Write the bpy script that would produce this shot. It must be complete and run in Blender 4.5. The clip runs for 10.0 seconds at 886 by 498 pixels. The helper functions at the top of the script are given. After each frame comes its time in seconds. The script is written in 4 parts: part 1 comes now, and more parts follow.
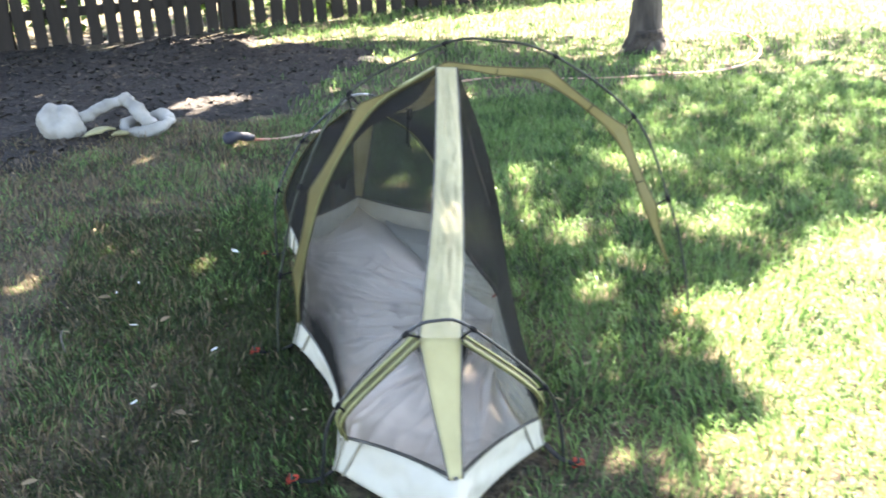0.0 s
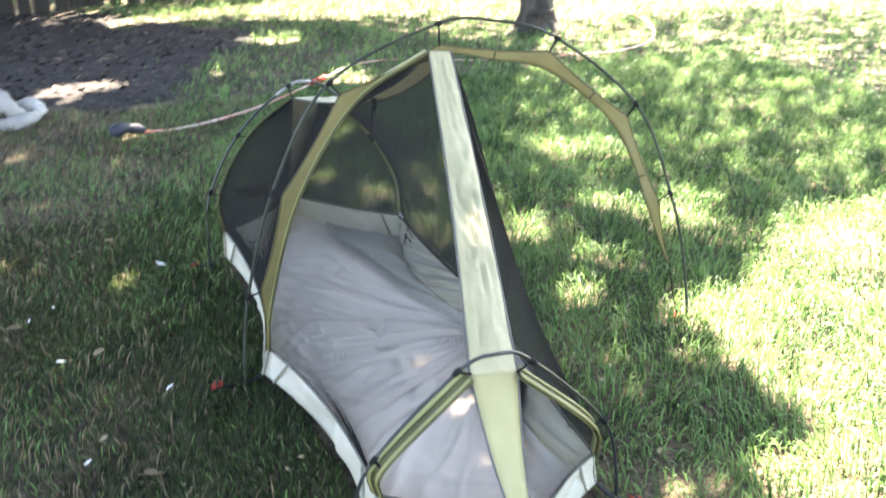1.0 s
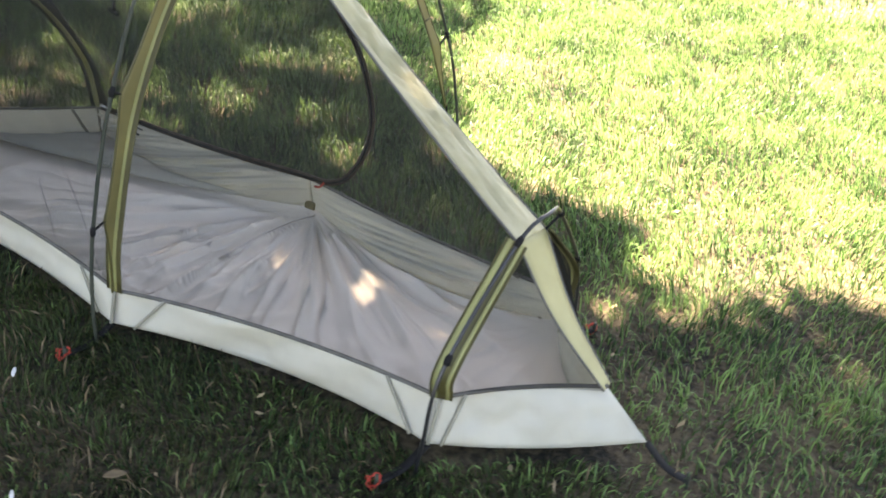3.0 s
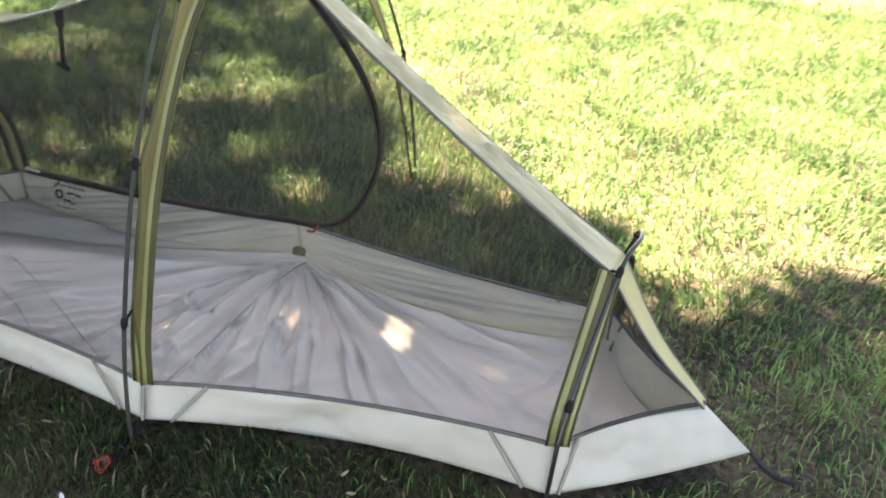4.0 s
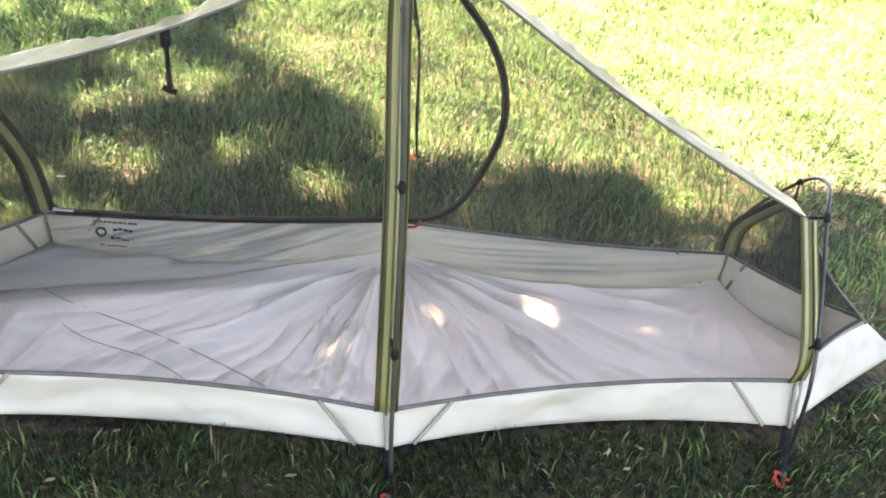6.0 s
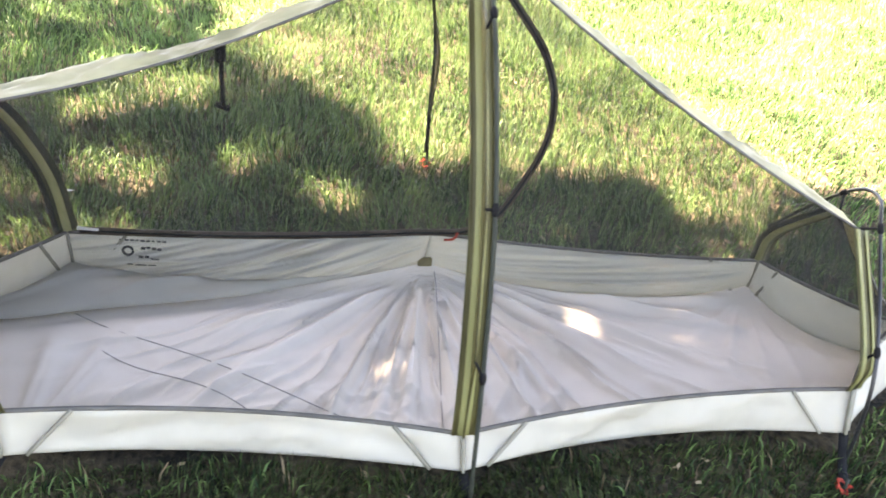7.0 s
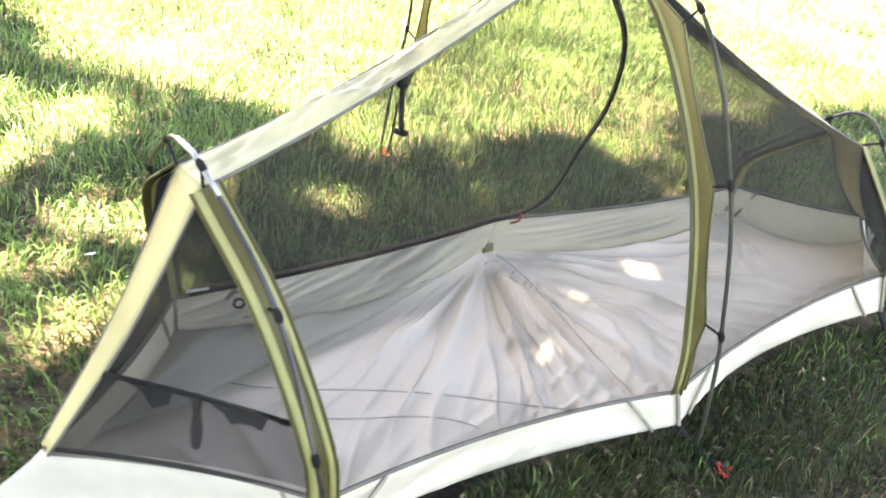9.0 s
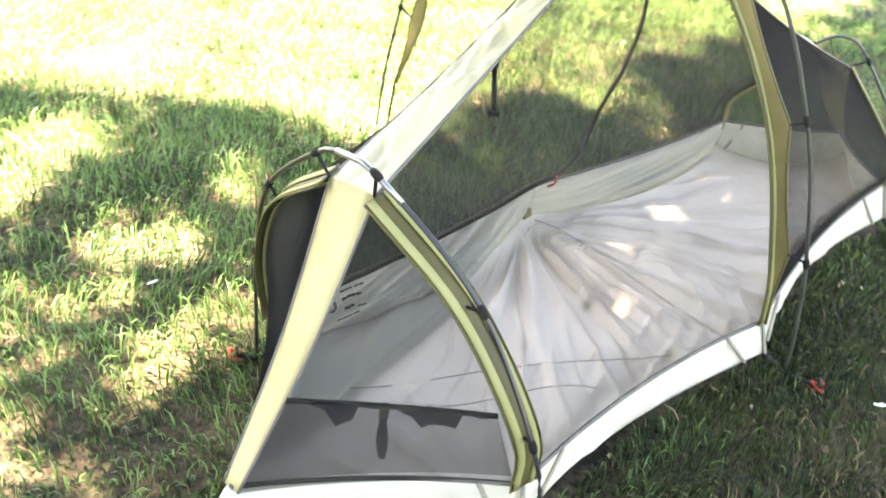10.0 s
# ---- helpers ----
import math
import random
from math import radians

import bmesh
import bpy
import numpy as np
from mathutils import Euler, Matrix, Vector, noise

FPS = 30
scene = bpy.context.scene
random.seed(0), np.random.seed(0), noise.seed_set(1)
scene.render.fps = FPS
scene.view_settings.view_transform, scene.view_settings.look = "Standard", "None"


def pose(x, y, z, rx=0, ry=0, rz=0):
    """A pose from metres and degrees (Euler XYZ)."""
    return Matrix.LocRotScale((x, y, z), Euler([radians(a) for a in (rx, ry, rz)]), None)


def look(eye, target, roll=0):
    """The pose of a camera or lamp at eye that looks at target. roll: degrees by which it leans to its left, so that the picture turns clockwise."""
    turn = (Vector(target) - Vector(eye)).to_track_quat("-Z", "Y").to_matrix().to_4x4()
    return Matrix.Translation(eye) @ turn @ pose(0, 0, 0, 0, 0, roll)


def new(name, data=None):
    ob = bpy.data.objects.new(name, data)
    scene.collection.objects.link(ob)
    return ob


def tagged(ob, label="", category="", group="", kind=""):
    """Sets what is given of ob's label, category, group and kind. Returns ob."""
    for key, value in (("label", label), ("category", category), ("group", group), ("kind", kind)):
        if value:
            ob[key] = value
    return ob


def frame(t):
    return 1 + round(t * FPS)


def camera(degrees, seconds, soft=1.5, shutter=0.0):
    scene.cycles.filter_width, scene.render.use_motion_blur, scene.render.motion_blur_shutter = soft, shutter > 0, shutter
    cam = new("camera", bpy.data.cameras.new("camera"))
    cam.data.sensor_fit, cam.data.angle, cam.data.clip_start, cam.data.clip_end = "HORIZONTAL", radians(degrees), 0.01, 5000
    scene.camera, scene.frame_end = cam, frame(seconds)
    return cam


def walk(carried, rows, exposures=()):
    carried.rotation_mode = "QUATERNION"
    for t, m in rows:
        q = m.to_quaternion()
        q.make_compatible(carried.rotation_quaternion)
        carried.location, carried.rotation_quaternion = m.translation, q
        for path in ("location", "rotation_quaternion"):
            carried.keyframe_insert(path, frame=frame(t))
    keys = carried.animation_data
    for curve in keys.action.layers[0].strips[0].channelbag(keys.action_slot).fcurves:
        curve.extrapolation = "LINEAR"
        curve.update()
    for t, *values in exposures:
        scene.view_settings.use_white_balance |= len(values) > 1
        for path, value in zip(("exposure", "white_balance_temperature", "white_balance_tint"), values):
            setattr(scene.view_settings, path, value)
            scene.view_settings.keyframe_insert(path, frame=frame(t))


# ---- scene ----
cam = camera(48.4, 10.0, 1.7, 0.38)
PATH = [
    (0, (-0.54, -2.83, 1.403), (-0.176, -1.002, 0.678), -2.4),
    (0.3, (-0.624, -2.696, 1.368), (-0.291, -0.858, 0.652), -2.2),
    (0.5, (-0.685, -2.584, 1.336), (-0.252, -0.773, 0.606), -1.9),
    (0.8, (-0.786, -2.428, 1.349), (-0.173, -0.698, 0.555), 0.1),
    (1, (-0.859, -2.353, 1.354), (-0.186, -0.634, 0.584), -0.7),
    (1.2, (-0.968, -2.277, 1.348), (-0.158, -0.603, 0.613), -1.5),
    (1.5, (-1.116, -2.164, 1.327), (-0.124, -0.655, 0.469), -2.0),
    (2, (-1.299, -1.948, 1.288), (-0.139, -0.591, 0.388), -1.8),
    (2.5, (-1.444, -1.717, 1.263), (-0.04, -0.626, 0.346), 0.9),
    (2.7, (-1.555, -1.615, 1.256), (-0.086, -0.646, 0.307), 3.3),
    (3.8, (-1.701, -1.048, 1.266), (-0.081, -0.445, 0.26), 2.3),
    (4, (-1.721, -0.937, 1.261), (-0.046, -0.46, 0.277), 3.4),
    (4.5, (-1.853, -0.653, 1.264), (-0.117, -0.402, 0.302), 5.0),
    (5, (-1.827, -0.391, 1.237), (-0.13, -0.179, 0.2), 2.7),
    (5.5, (-1.806, -0.13, 1.239), (-0.097, -0.141, 0.199), 5.4),
    (5.7, (-1.819, -0.029, 1.259), (-0.111, -0.12, 0.222), 5.3),
    (6.8, (-1.767, 0.297, 1.291), (-0.094, -0.071, 0.259), 6.7),
    (7, (-1.728, 0.375, 1.284), (-0.062, -0.007, 0.245), 7.5),
    (7.5, (-1.663, 0.623, 1.28), (-0.096, -0.009, 0.21), 10.3),
    (8, (-1.552, 0.847, 1.247), (0.003, 0.215, 0.16), 8.5),
    (8.5, (-1.377, 1.087, 1.24), (0.069, 0.297, 0.106), 10.3),
    (8.7, (-1.327, 1.196, 1.224), (0.052, 0.232, 0.143), 12.0),
    (9, (-1.296, 1.405, 1.249), (0.004, 0.279, 0.228), 10.1),
    (9.3, (-1.24, 1.534, 1.254), (0.0, 0.353, 0.22), 11.6),
    (9.5, (-1.162, 1.603, 1.228), (0.063, 0.413, 0.187), 10.5),
    (10, (-0.975, 1.754, 1.227), (0.085, 0.422, 0.178), 6.8),
]
EXPOSURES = [(0.0, 4.9, 7450, 14), (0.5, 5.25, 7500, 14), (1.0, 5.0, 7500, 15), (1.5, 4.6, 7800, 16), (2.5, 4.45, 8600, 17), (4.0, 4.55, 8600, 20), (4.5, 4.5, 8800, 20), (5.0, 4.65, 8700, 21), (5.5, 5.1, 8500, 22), (6.8, 5.15, 8500, 23), (7.5, 5.4, 8500, 23), (8.5, 5.5, 9100, 21), (10.0, 5.8, 9000, 17)]
walk(cam, [(t, look(eye, target, roll)) for t, eye, target, roll in PATH], EXPOSURES)

# ---- world and sun ----
SUN_EL, SUN_AZ = radians(56), math.atan2(0.78, 0.62)      # towards the sun: height, and angle from +x to +y
SUN_DIR = Vector((math.cos(SUN_EL) * math.cos(SUN_AZ), math.cos(SUN_EL) * math.sin(SUN_AZ), math.sin(SUN_EL)))
world = bpy.data.worlds.new("world")
scene.world = world
world.use_nodes = True
wn = world.node_tree.nodes
sky = wn.new("ShaderNodeTexSky")
sky.sky_type, sky.sun_disc = "NISHITA", False
sky.sun_elevation, sky.sun_rotation = SUN_EL, math.pi / 2 - SUN_AZ
world.node_tree.links.new(sky.outputs[0], wn["Background"].inputs[0])
wn["Background"].inputs[1].default_value = 0.048
sun = new("sun", bpy.data.lights.new("sun", "SUN"))
sun.data.energy, sun.data.angle, sun.data.color = 5.0, radians(0.53), (1.0, 0.95, 0.86)
sun.matrix_world = look((6, 8, 12), Vector((6, 8, 12)) - SUN_DIR)


# ---- materials ----
def material(name, low, high, rough=0.7, scale=8.0, detail=5.0, bump=0.2, bump_scale=40.0, depth=0.004,
             through_light=0.0, clear=0.0, island=0.0, metal=0.0, stretch=(1, 1, 1), spec=0.3, fine=0.0):
    """A surface whose colour wanders between two tones at two scales, with relief; it may let light through."""
    m = bpy.data.materials.new(name)
    m.use_nodes = True
    nt = m.node_tree
    N, L = nt.nodes, nt.links
    bsdf, out = N["Principled BSDF"], N["Material Output"]
    co = N.new("ShaderNodeTexCoord")
    mp = N.new("ShaderNodeMapping")
    mp.inputs["Scale"].default_value = stretch
    L.new(co.outputs["Object"], mp.inputs[0])
    n1, n2 = N.new("ShaderNodeTexNoise"), N.new("ShaderNodeTexNoise")
    n1.inputs["Scale"].default_value, n1.inputs["Detail"].default_value = scale, detail
    n2.inputs["Scale"].default_value, n2.inputs["Detail"].default_value = bump_scale, 4
    for n in (n1, n2):
        L.new(mp.outputs[0], n.inputs["Vector"])
    ramp = N.new("ShaderNodeValToRGB")
    ramp.color_ramp.elements[0].position, ramp.color_ramp.elements[1].position = 0.32, 0.68
    ramp.color_ramp.elements[0].color, ramp.color_ramp.elements[1].color = (*low, 1), (*high, 1)
    fac = n1.outputs[0]
    if fine or island:
        add = N.new("ShaderNodeMath")
        add.operation = "MULTIPLY_ADD"
        add.use_clamp = True
        src = n2.outputs[0]
        if island:
            geo = N.new("ShaderNodeNewGeometry")
            src = geo.outputs["Random Per Island"]
        sub = N.new("ShaderNodeMath")
        sub.operation = "SUBTRACT"
        L.new(src, sub.inputs[0])
        sub.inputs[1].default_value = 0.5
        L.new(sub.outputs[0], add.inputs[0])
        add.inputs[1].default_value = island or fine
        L.new(fac, add.inputs[2])
        fac = add.outputs[0]
    L.new(fac, ramp.inputs[0])
    L.new(ramp.outputs[0], bsdf.inputs["Base Color"])
    bsdf.inputs["Roughness"].default_value = rough
    bsdf.inputs["Metallic"].default_value = metal
    bsdf.inputs["Specular IOR Level"].default_value = spec
    if bump:
        b = N.new("ShaderNodeBump")
        b.inputs["Strength"].default_value, b.inputs["Distance"].default_value = bump, depth
        L.new(n2.outputs[0], b.inputs["Height"])
        L.new(b.outputs[0], bsdf.inputs["Normal"])
    last = bsdf.outputs[0]
    if through_light:
        tr, mix = N.new("ShaderNodeBsdfTranslucent"), N.new("ShaderNodeMixShader")
        L.new(ramp.outputs[0], tr.inputs[0])
        mix.inputs[0].default_value = through_light
        L.new(last, mix.inputs[1])
        L.new(tr.outputs[0], mix.inputs[2])
        last = mix.outputs[0]
    if clear:
        tp, mix = N.new("ShaderNodeBsdfTransparent"), N.new("ShaderNodeMixShader")
        mix.inputs[0].default_value = clear
        L.new(last, mix.inputs[1])
        L.new(tp.outputs[0], mix.inputs[2])
        last = mix.outputs[0]
    L.new(last, out.inputs[0])
    return m


SOIL = material("soil_and_thatch", (0.010, 0.008, 0.0045), (0.085, 0.066, 0.038), 0.95, 3.0, 8, 0.8, 60, 0.02, fine=0.9)
GRASS = material("grass_blade", (0.020, 0.052, 0.015), (0.158, 0.262, 0.084), 0.5, 3.2, 5, 0, through_light=0.42, island=0.55, spec=0.25)
# fine blades in a darker green, the shade beside the tent put into the colour
SHADE_GRASS = material("fine_shade_darkened_grass_blade", (0.010, 0.020, 0.006), (0.062, 0.086, 0.028), 0.55, 3.2, 5, 0, through_light=0.3, island=0.8, spec=0.2)
DRY = material("dry_grass_blade", (0.04, 0.028, 0.015), (0.19, 0.14, 0.08), 0.7, 2.0, 3, 0, through_light=0.2, island=0.95)
LEAF = material("tree_leaf", (0.03, 0.07, 0.015), (0.08, 0.15, 0.03), 0.5, 0.6, 3, 0, through_light=0.25, island=0.6)
BARK = material("bark", (0.028, 0.024, 0.021), (0.10, 0.085, 0.072), 0.9, 9, 8, 0.9, 22, 0.03, stretch=(1, 1, 0.25))
DARK_BARK = material("dark_bark", (0.018, 0.015, 0.013), (0.06, 0.05, 0.042), 0.95, 14, 8, 0.9, 30, 0.03)
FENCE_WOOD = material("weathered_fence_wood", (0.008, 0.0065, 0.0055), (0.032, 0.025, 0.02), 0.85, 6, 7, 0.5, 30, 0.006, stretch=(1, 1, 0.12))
FLOOR_NYLON = material("grey_floor_nylon", (0.835, 0.745, 0.63), (0.895, 0.805, 0.69), 0.38, 2.5, 4, 0.5, 11, 0.009, through_light=0.05, fine=0.3)
WALL_NYLON = material("off_white_wall_nylon", (0.56, 0.54, 0.465), (0.63, 0.61, 0.53), 0.5, 4, 4, 0.3, 16, 0.006, through_light=0.45, fine=0.3)
RIDGE_NYLON = material("pale_ridge_nylon", (0.43, 0.39, 0.235), (0.54, 0.495, 0.315), 0.42, 5, 4, 0.4, 30, 0.008, through_light=0.35, fine=0.3)
OLIVE = material("olive_nylon", (0.14, 0.12, 0.05), (0.20, 0.17, 0.07), 0.5, 6, 4, 0.3, 18, 0.005, through_light=0.25, fine=0.3)
OLIVE_PALE = material("pale_olive_nylon", (0.34, 0.305, 0.15), (0.43, 0.39, 0.205), 0.5, 6, 4, 0.3, 18, 0.005, through_light=0.25, fine=0.3)
OLIVE_DARK = material("dark_olive_nylon", (0.05, 0.045, 0.016), (0.085, 0.076, 0.027), 0.5, 6, 4, 0.3, 18, 0.005, through_light=0.1)
BAND = material("yellow_green_tape", (0.215, 0.215, 0.085), (0.29, 0.285, 0.12), 0.5, 6, 4, 0.3, 18, 0.005, through_light=0.2, fine=0.3)
BINDING = material("grey_seam_binding", (0.07, 0.066, 0.058), (0.115, 0.108, 0.095), 0.7, 20, 3, 0.2, 90, 0.001)
# darker grey that paints the shading along the floor's long creases
CREASE = material("grey_crease_line", (0.36, 0.335, 0.31), (0.46, 0.43, 0.40), 0.7, 20, 3, 0)
SEAM = material("taupe_seam_tape", (0.18, 0.17, 0.13), (0.26, 0.245, 0.195), 0.7, 20, 3, 0.2, 90, 0.001)
NET = material("black_insect_netting", (0.010, 0.0098, 0.009), (0.018, 0.0175, 0.016), 0.9, 3, 3, 0, clear=0.64)
THREAD = material("black_net_thread", (0.009, 0.0088, 0.008), (0.016, 0.0155, 0.014), 0.9, 3, 3, 0)
END_NET = material("dense_black_netting", (0.010, 0.0098, 0.009), (0.018, 0.0175, 0.016), 0.9, 3, 3, 0, clear=0.40)
POCKET_NET = material("black_pocket_netting", (0.022, 0.020, 0.022), (0.04, 0.036, 0.04), 0.9, 3, 3, 0, clear=0.47)
BLACK = material("black_webbing", (0.004, 0.004, 0.0045), (0.013, 0.0125, 0.0125), 0.8, 30, 3, 0.3, 120, 0.001, spec=0.15)
ZIP_BROWN = material("dark_brown_zip_tape", (0.025, 0.018, 0.012), (0.06, 0.045, 0.03), 0.7, 30, 3, 0.3, 150, 0.001)
POLE_METAL = material("grey_green_pole_alloy", (0.022, 0.026, 0.020), (0.045, 0.05, 0.038), 0.55, 12, 3, 0, metal=0.0, spec=0.12)
FERRULE = material("bright_alloy", (0.22, 0.22, 0.22), (0.32, 0.32, 0.31), 0.3, 12, 3, 0, metal=0.8, spec=0.5)
POLE_DARK = material("dark_pole_alloy", (0.014, 0.0145, 0.0155), (0.03, 0.031, 0.033), 0.3, 12, 3, 0, metal=0.3, spec=0.5)
ORANGE = material("orange_cord", (0.24, 0.025, 0.013), (0.38, 0.045, 0.024), 0.7, 30, 3, 0.3, 120, 0.001)
HOSE = material("faded_orange_hose", (0.46, 0.13, 0.09), (0.55, 0.44, 0.37), 0.55, 5, 3, 0.1, 60, 0.001)
TAG = material("brown_webbing_tag", (0.14, 0.11, 0.05), (0.22, 0.18, 0.09), 0.8, 30, 3, 0.3, 200, 0.001)
INK = material("dark_print_ink", (0.03, 0.03, 0.03), (0.07, 0.07, 0.065), 0.7, 60, 3, 0)
WHITE = material("white_scrap", (0.62, 0.61, 0.58), (0.8, 0.79, 0.76), 0.6, 12, 4, 0.3, 40, 0.004, through_light=0.2)
BUNDLE = material("dirty_white_plastic", (0.16, 0.15, 0.135), (0.33, 0.315, 0.285), 0.55, 5, 6, 0.6, 14, 0.02)
BUNDLE_YELLOW = material("yellowed_plastic", (0.22, 0.20, 0.10), (0.34, 0.31, 0.18), 0.6, 6, 5, 0.4, 18, 0.01)
RUBBER = material("black_rubber", (0.012, 0.013, 0.02), (0.03, 0.032, 0.045), 0.6, 12, 3, 0.2, 60, 0.002)
DEAD_LEAF = material("dead_leaf", (0.06, 0.04, 0.02), (0.25, 0.19, 0.11), 0.8, 6, 4, 0.3, 40, 0.002, island=0.8)


# ---- mesh helpers ----
def vec(*p):
    return np.array(p, float)


def spline(points, n, closed=False):
    """n points on a smooth curve through the points, evenly by length."""
    P = np.array(points, float)
    if len(P) == 2:
        return P[0] + (P[1] - P[0]) * np.linspace(0, 1, n)[:, None]
    Q = np.vstack([2 * P[0] - P[1], P, 2 * P[-1] - P[-2]]) if not closed else np.vstack([P[-1], P, P[0], P[1]])
    out = []
    for i in range(1, len(Q) - 2):
        t = np.linspace(0, 1, 16, endpoint=False)[:, None]
        a, b, c, d = Q[i - 1], Q[i], Q[i + 1], Q[i + 2]
        out.append(0.5 * (2 * b + (c - a) * t + (2 * a - 5 * b + 4 * c - d) * t ** 2 + (3 * b - a - 3 * c + d) * t ** 3))
    out = np.vstack(out + [Q[-2][None]])
    return resample(out, n)


def resample(P, n):
    P = np.array(P, float)
    s = np.concatenate([[0], np.cumsum(np.linalg.norm(np.diff(P, axis=0), axis=1))])
    u = np.linspace(0, s[-1], n)
    return np.stack([np.interp(u, s, P[:, k]) for k in range(3)], 1)


def arc(a, b, mid, n=33):
    """A parabola from a to b through mid."""
    a, b, mid = (np.array(p, float) for p in (a, b, mid))
    t = np.linspace(0, 1, n)[:, None]
    return a * (1 - t) * (1 - 2 * t) + 4 * mid * t * (1 - t) + b * t * (2 * t - 1)


def build(name, verts, faces, mat, parent=None, label="", smooth=True):
    me = bpy.data.meshes.new(name)
    me.from_pydata([tuple(v) for v in verts], [], faces)
    me.materials.append(mat)
    if smooth:
        me.polygons.foreach_set("use_smooth", [True] * len(me.polygons))
    me.update()
    ob = new(name, me)
    if parent:
        ob.parent = parent
    if label:
        ob["label"] = label
    return ob


def part(name, bm, mat, parent=None, label=""):
    me = bpy.data.meshes.new(name)
    bm.to_mesh(me)
    bm.free()
    me.materials.append(mat)
    ob = new(name, me)
    if parent:
        ob.parent = parent
    if label:
        ob["label"] = label
    return ob


def big_mesh(name, verts, tris, mat, parent=None):
    """A mesh of very many triangles."""
    me = bpy.data.meshes.new(name)
    n = len(tris)
    me.vertices.add(len(verts))
    me.vertices.foreach_set("co", np.ascontiguousarray(verts, np.float32).ravel())
    me.loops.add(3 * n)
    me.loops.foreach_set("vertex_index", np.ascontiguousarray(tris, np.int32).ravel())
    me.polygons.add(n)
    me.polygons.foreach_set("loop_start", np.arange(0, 3 * n, 3, dtype=np.int32))
    me.polygons.foreach_set("use_smooth", np.ones(n, bool))
    me.update(calc_edges=True)
    me.materials.append(mat)
    ob = new(name, me)
    if parent:
        ob.parent = parent
    return ob


def grid_faces(nu, nv, wrap=False):
    f = []
    for i in range(nu - 1):
        for j in range(nv - (0 if wrap else 1)):
            k = (j + 1) % nv
            f.append((i * nv + j, (i + 1) * nv + j, (i + 1) * nv + k, i * nv + k))
    return f


def tube_data(path, radius, sides=8):
    P = np.array(path, float)
    n = len(P)
    T = np.gradient(P, axis=0)
    T /= np.linalg.norm(T, axis=1)[:, None] + 1e-12
    up = vec(0.13, 0.21, 0.97)
    r = np.broadcast_to(np.asarray(radius, float), (n,))
    V = []
    for i in range(n):
        a = np.cross(T[i], up)
        if np.linalg.norm(a) < 0.1:
            a = np.cross(T[i], vec(1, 0, 0))
        a /= np.linalg.norm(a)
        b = np.cross(a, T[i])
        for k in range(sides):
            w = 2 * math.pi * k / sides
            V.append(P[i] + r[i] * (math.cos(w) * a + math.sin(w) * b))
    F = grid_faces(n, sides, True)
    F += [tuple(range(sides)), tuple((n - 1) * sides + k for k in reversed(range(sides)))]
    return V, F


def tube(name, path, radius, mat, parent=None, label="", sides=8):
    V, F = tube_data(path, radius, sides)
    return build(name, V, F, mat, parent, label)


def sheet(name, lower, upper, mat, parent=None, label="", nv=5, thick=0.0012, ripple=0.0, seed=0.0, along=1.0):
    """A cloth between two lines of equally many points, with two faces."""
    A, B = np.array(lower, float), np.array(upper, float)
    n = len(A)
    G = A[:, None] + (B - A)[:, None] * np.linspace(0, 1, nv)[None, :, None]
    return cloth(name, G, mat, parent, label, thick, ripple, seed, along)


def cloth(name, G, mat, parent=None, label="", thick=0.0012, ripple=0.0, seed=0.0, along=1.0):
    n, nv = G.shape[:2]
    du, dv = np.gradient(G, axis=0), np.gradient(G, axis=1)
    N = np.cross(du, dv)
    N /= np.linalg.norm(N, axis=2)[:, :, None] + 1e-12
    if ripple:
        for i in range(n):
            for j in range(nv):
                p = G[i, j]
                h = noise.noise(Vector((p[0] * 9 + seed, p[1] * 9 * along, p[2] * 12))) + 0.6 * noise.noise(Vector((p[0] * 25, p[1] * 25 * along + seed, p[2] * 26)))
                w = abs(math.sin(math.pi * i / (n - 1))) ** 0.3 * abs(math.sin(math.pi * j / (nv - 1))) ** 0.6
                G[i, j] += N[i, j] * ripple * h * w
    V = [p for p in G.reshape(-1, 3)]
    F = grid_faces(n, nv)
    if thick:
        m = len(V)
        V = [p + q * thick / 2 for p, q in zip(G.reshape(-1, 3), N.reshape(-1, 3))] + [p - q * thick / 2 for p, q in zip(G.reshape(-1, 3), N.reshape(-1, 3))]
        rim = [i * nv for i in range(n)] + [(n - 1) * nv + j for j in range(1, nv)] + [i * nv + nv - 1 for i in range(n - 2, -1, -1)] + [j for j in range(nv - 2, 0, -1)]
        F = F + [tuple(m + k for k in reversed(f)) for f in F] + [(rim[k], rim[k - 1], m + rim[k - 1], m + rim[k]) for k in range(len(rim))]
    return build(name, V, F, mat, parent, label)


def coons(c0, c1, d0, d1, bow=None):
    """The surface between four curves: c0 below and c1 above (same count), d0 and d1 at their starts and ends (same count)."""
    c0, c1, d0, d1 = (np.array(c, float) for c in (c0, c1, d0, d1))
    u = np.linspace(0, 1, len(c0))[:, None, None]
    v = np.linspace(0, 1, len(d0))[None, :, None]
    S = (1 - v) * c0[:, None] + v * c1[:, None] + (1 - u) * d0[None] + u * d1[None]
    S -= (1 - u) * (1 - v) * c0[0] + u * (1 - v) * c0[-1] + (1 - u) * v * c1[0] + u * v * c1[-1]
    return S


def ribbon(name, path, across, off0, off1, mat, parent=None, label="", lift=None, thick=0.0012):
    """A tape along a path, from off0 to off1 metres across it."""
    P, A = np.array(path, float), np.array(across, float)
    if A.ndim == 1:
        A = np.broadcast_to(A, P.shape)
    if lift is not None:
        P = P + np.array(lift, float)
    return sheet(name, P + A * off0, P + A * off1, mat, parent, label, 3, thick)


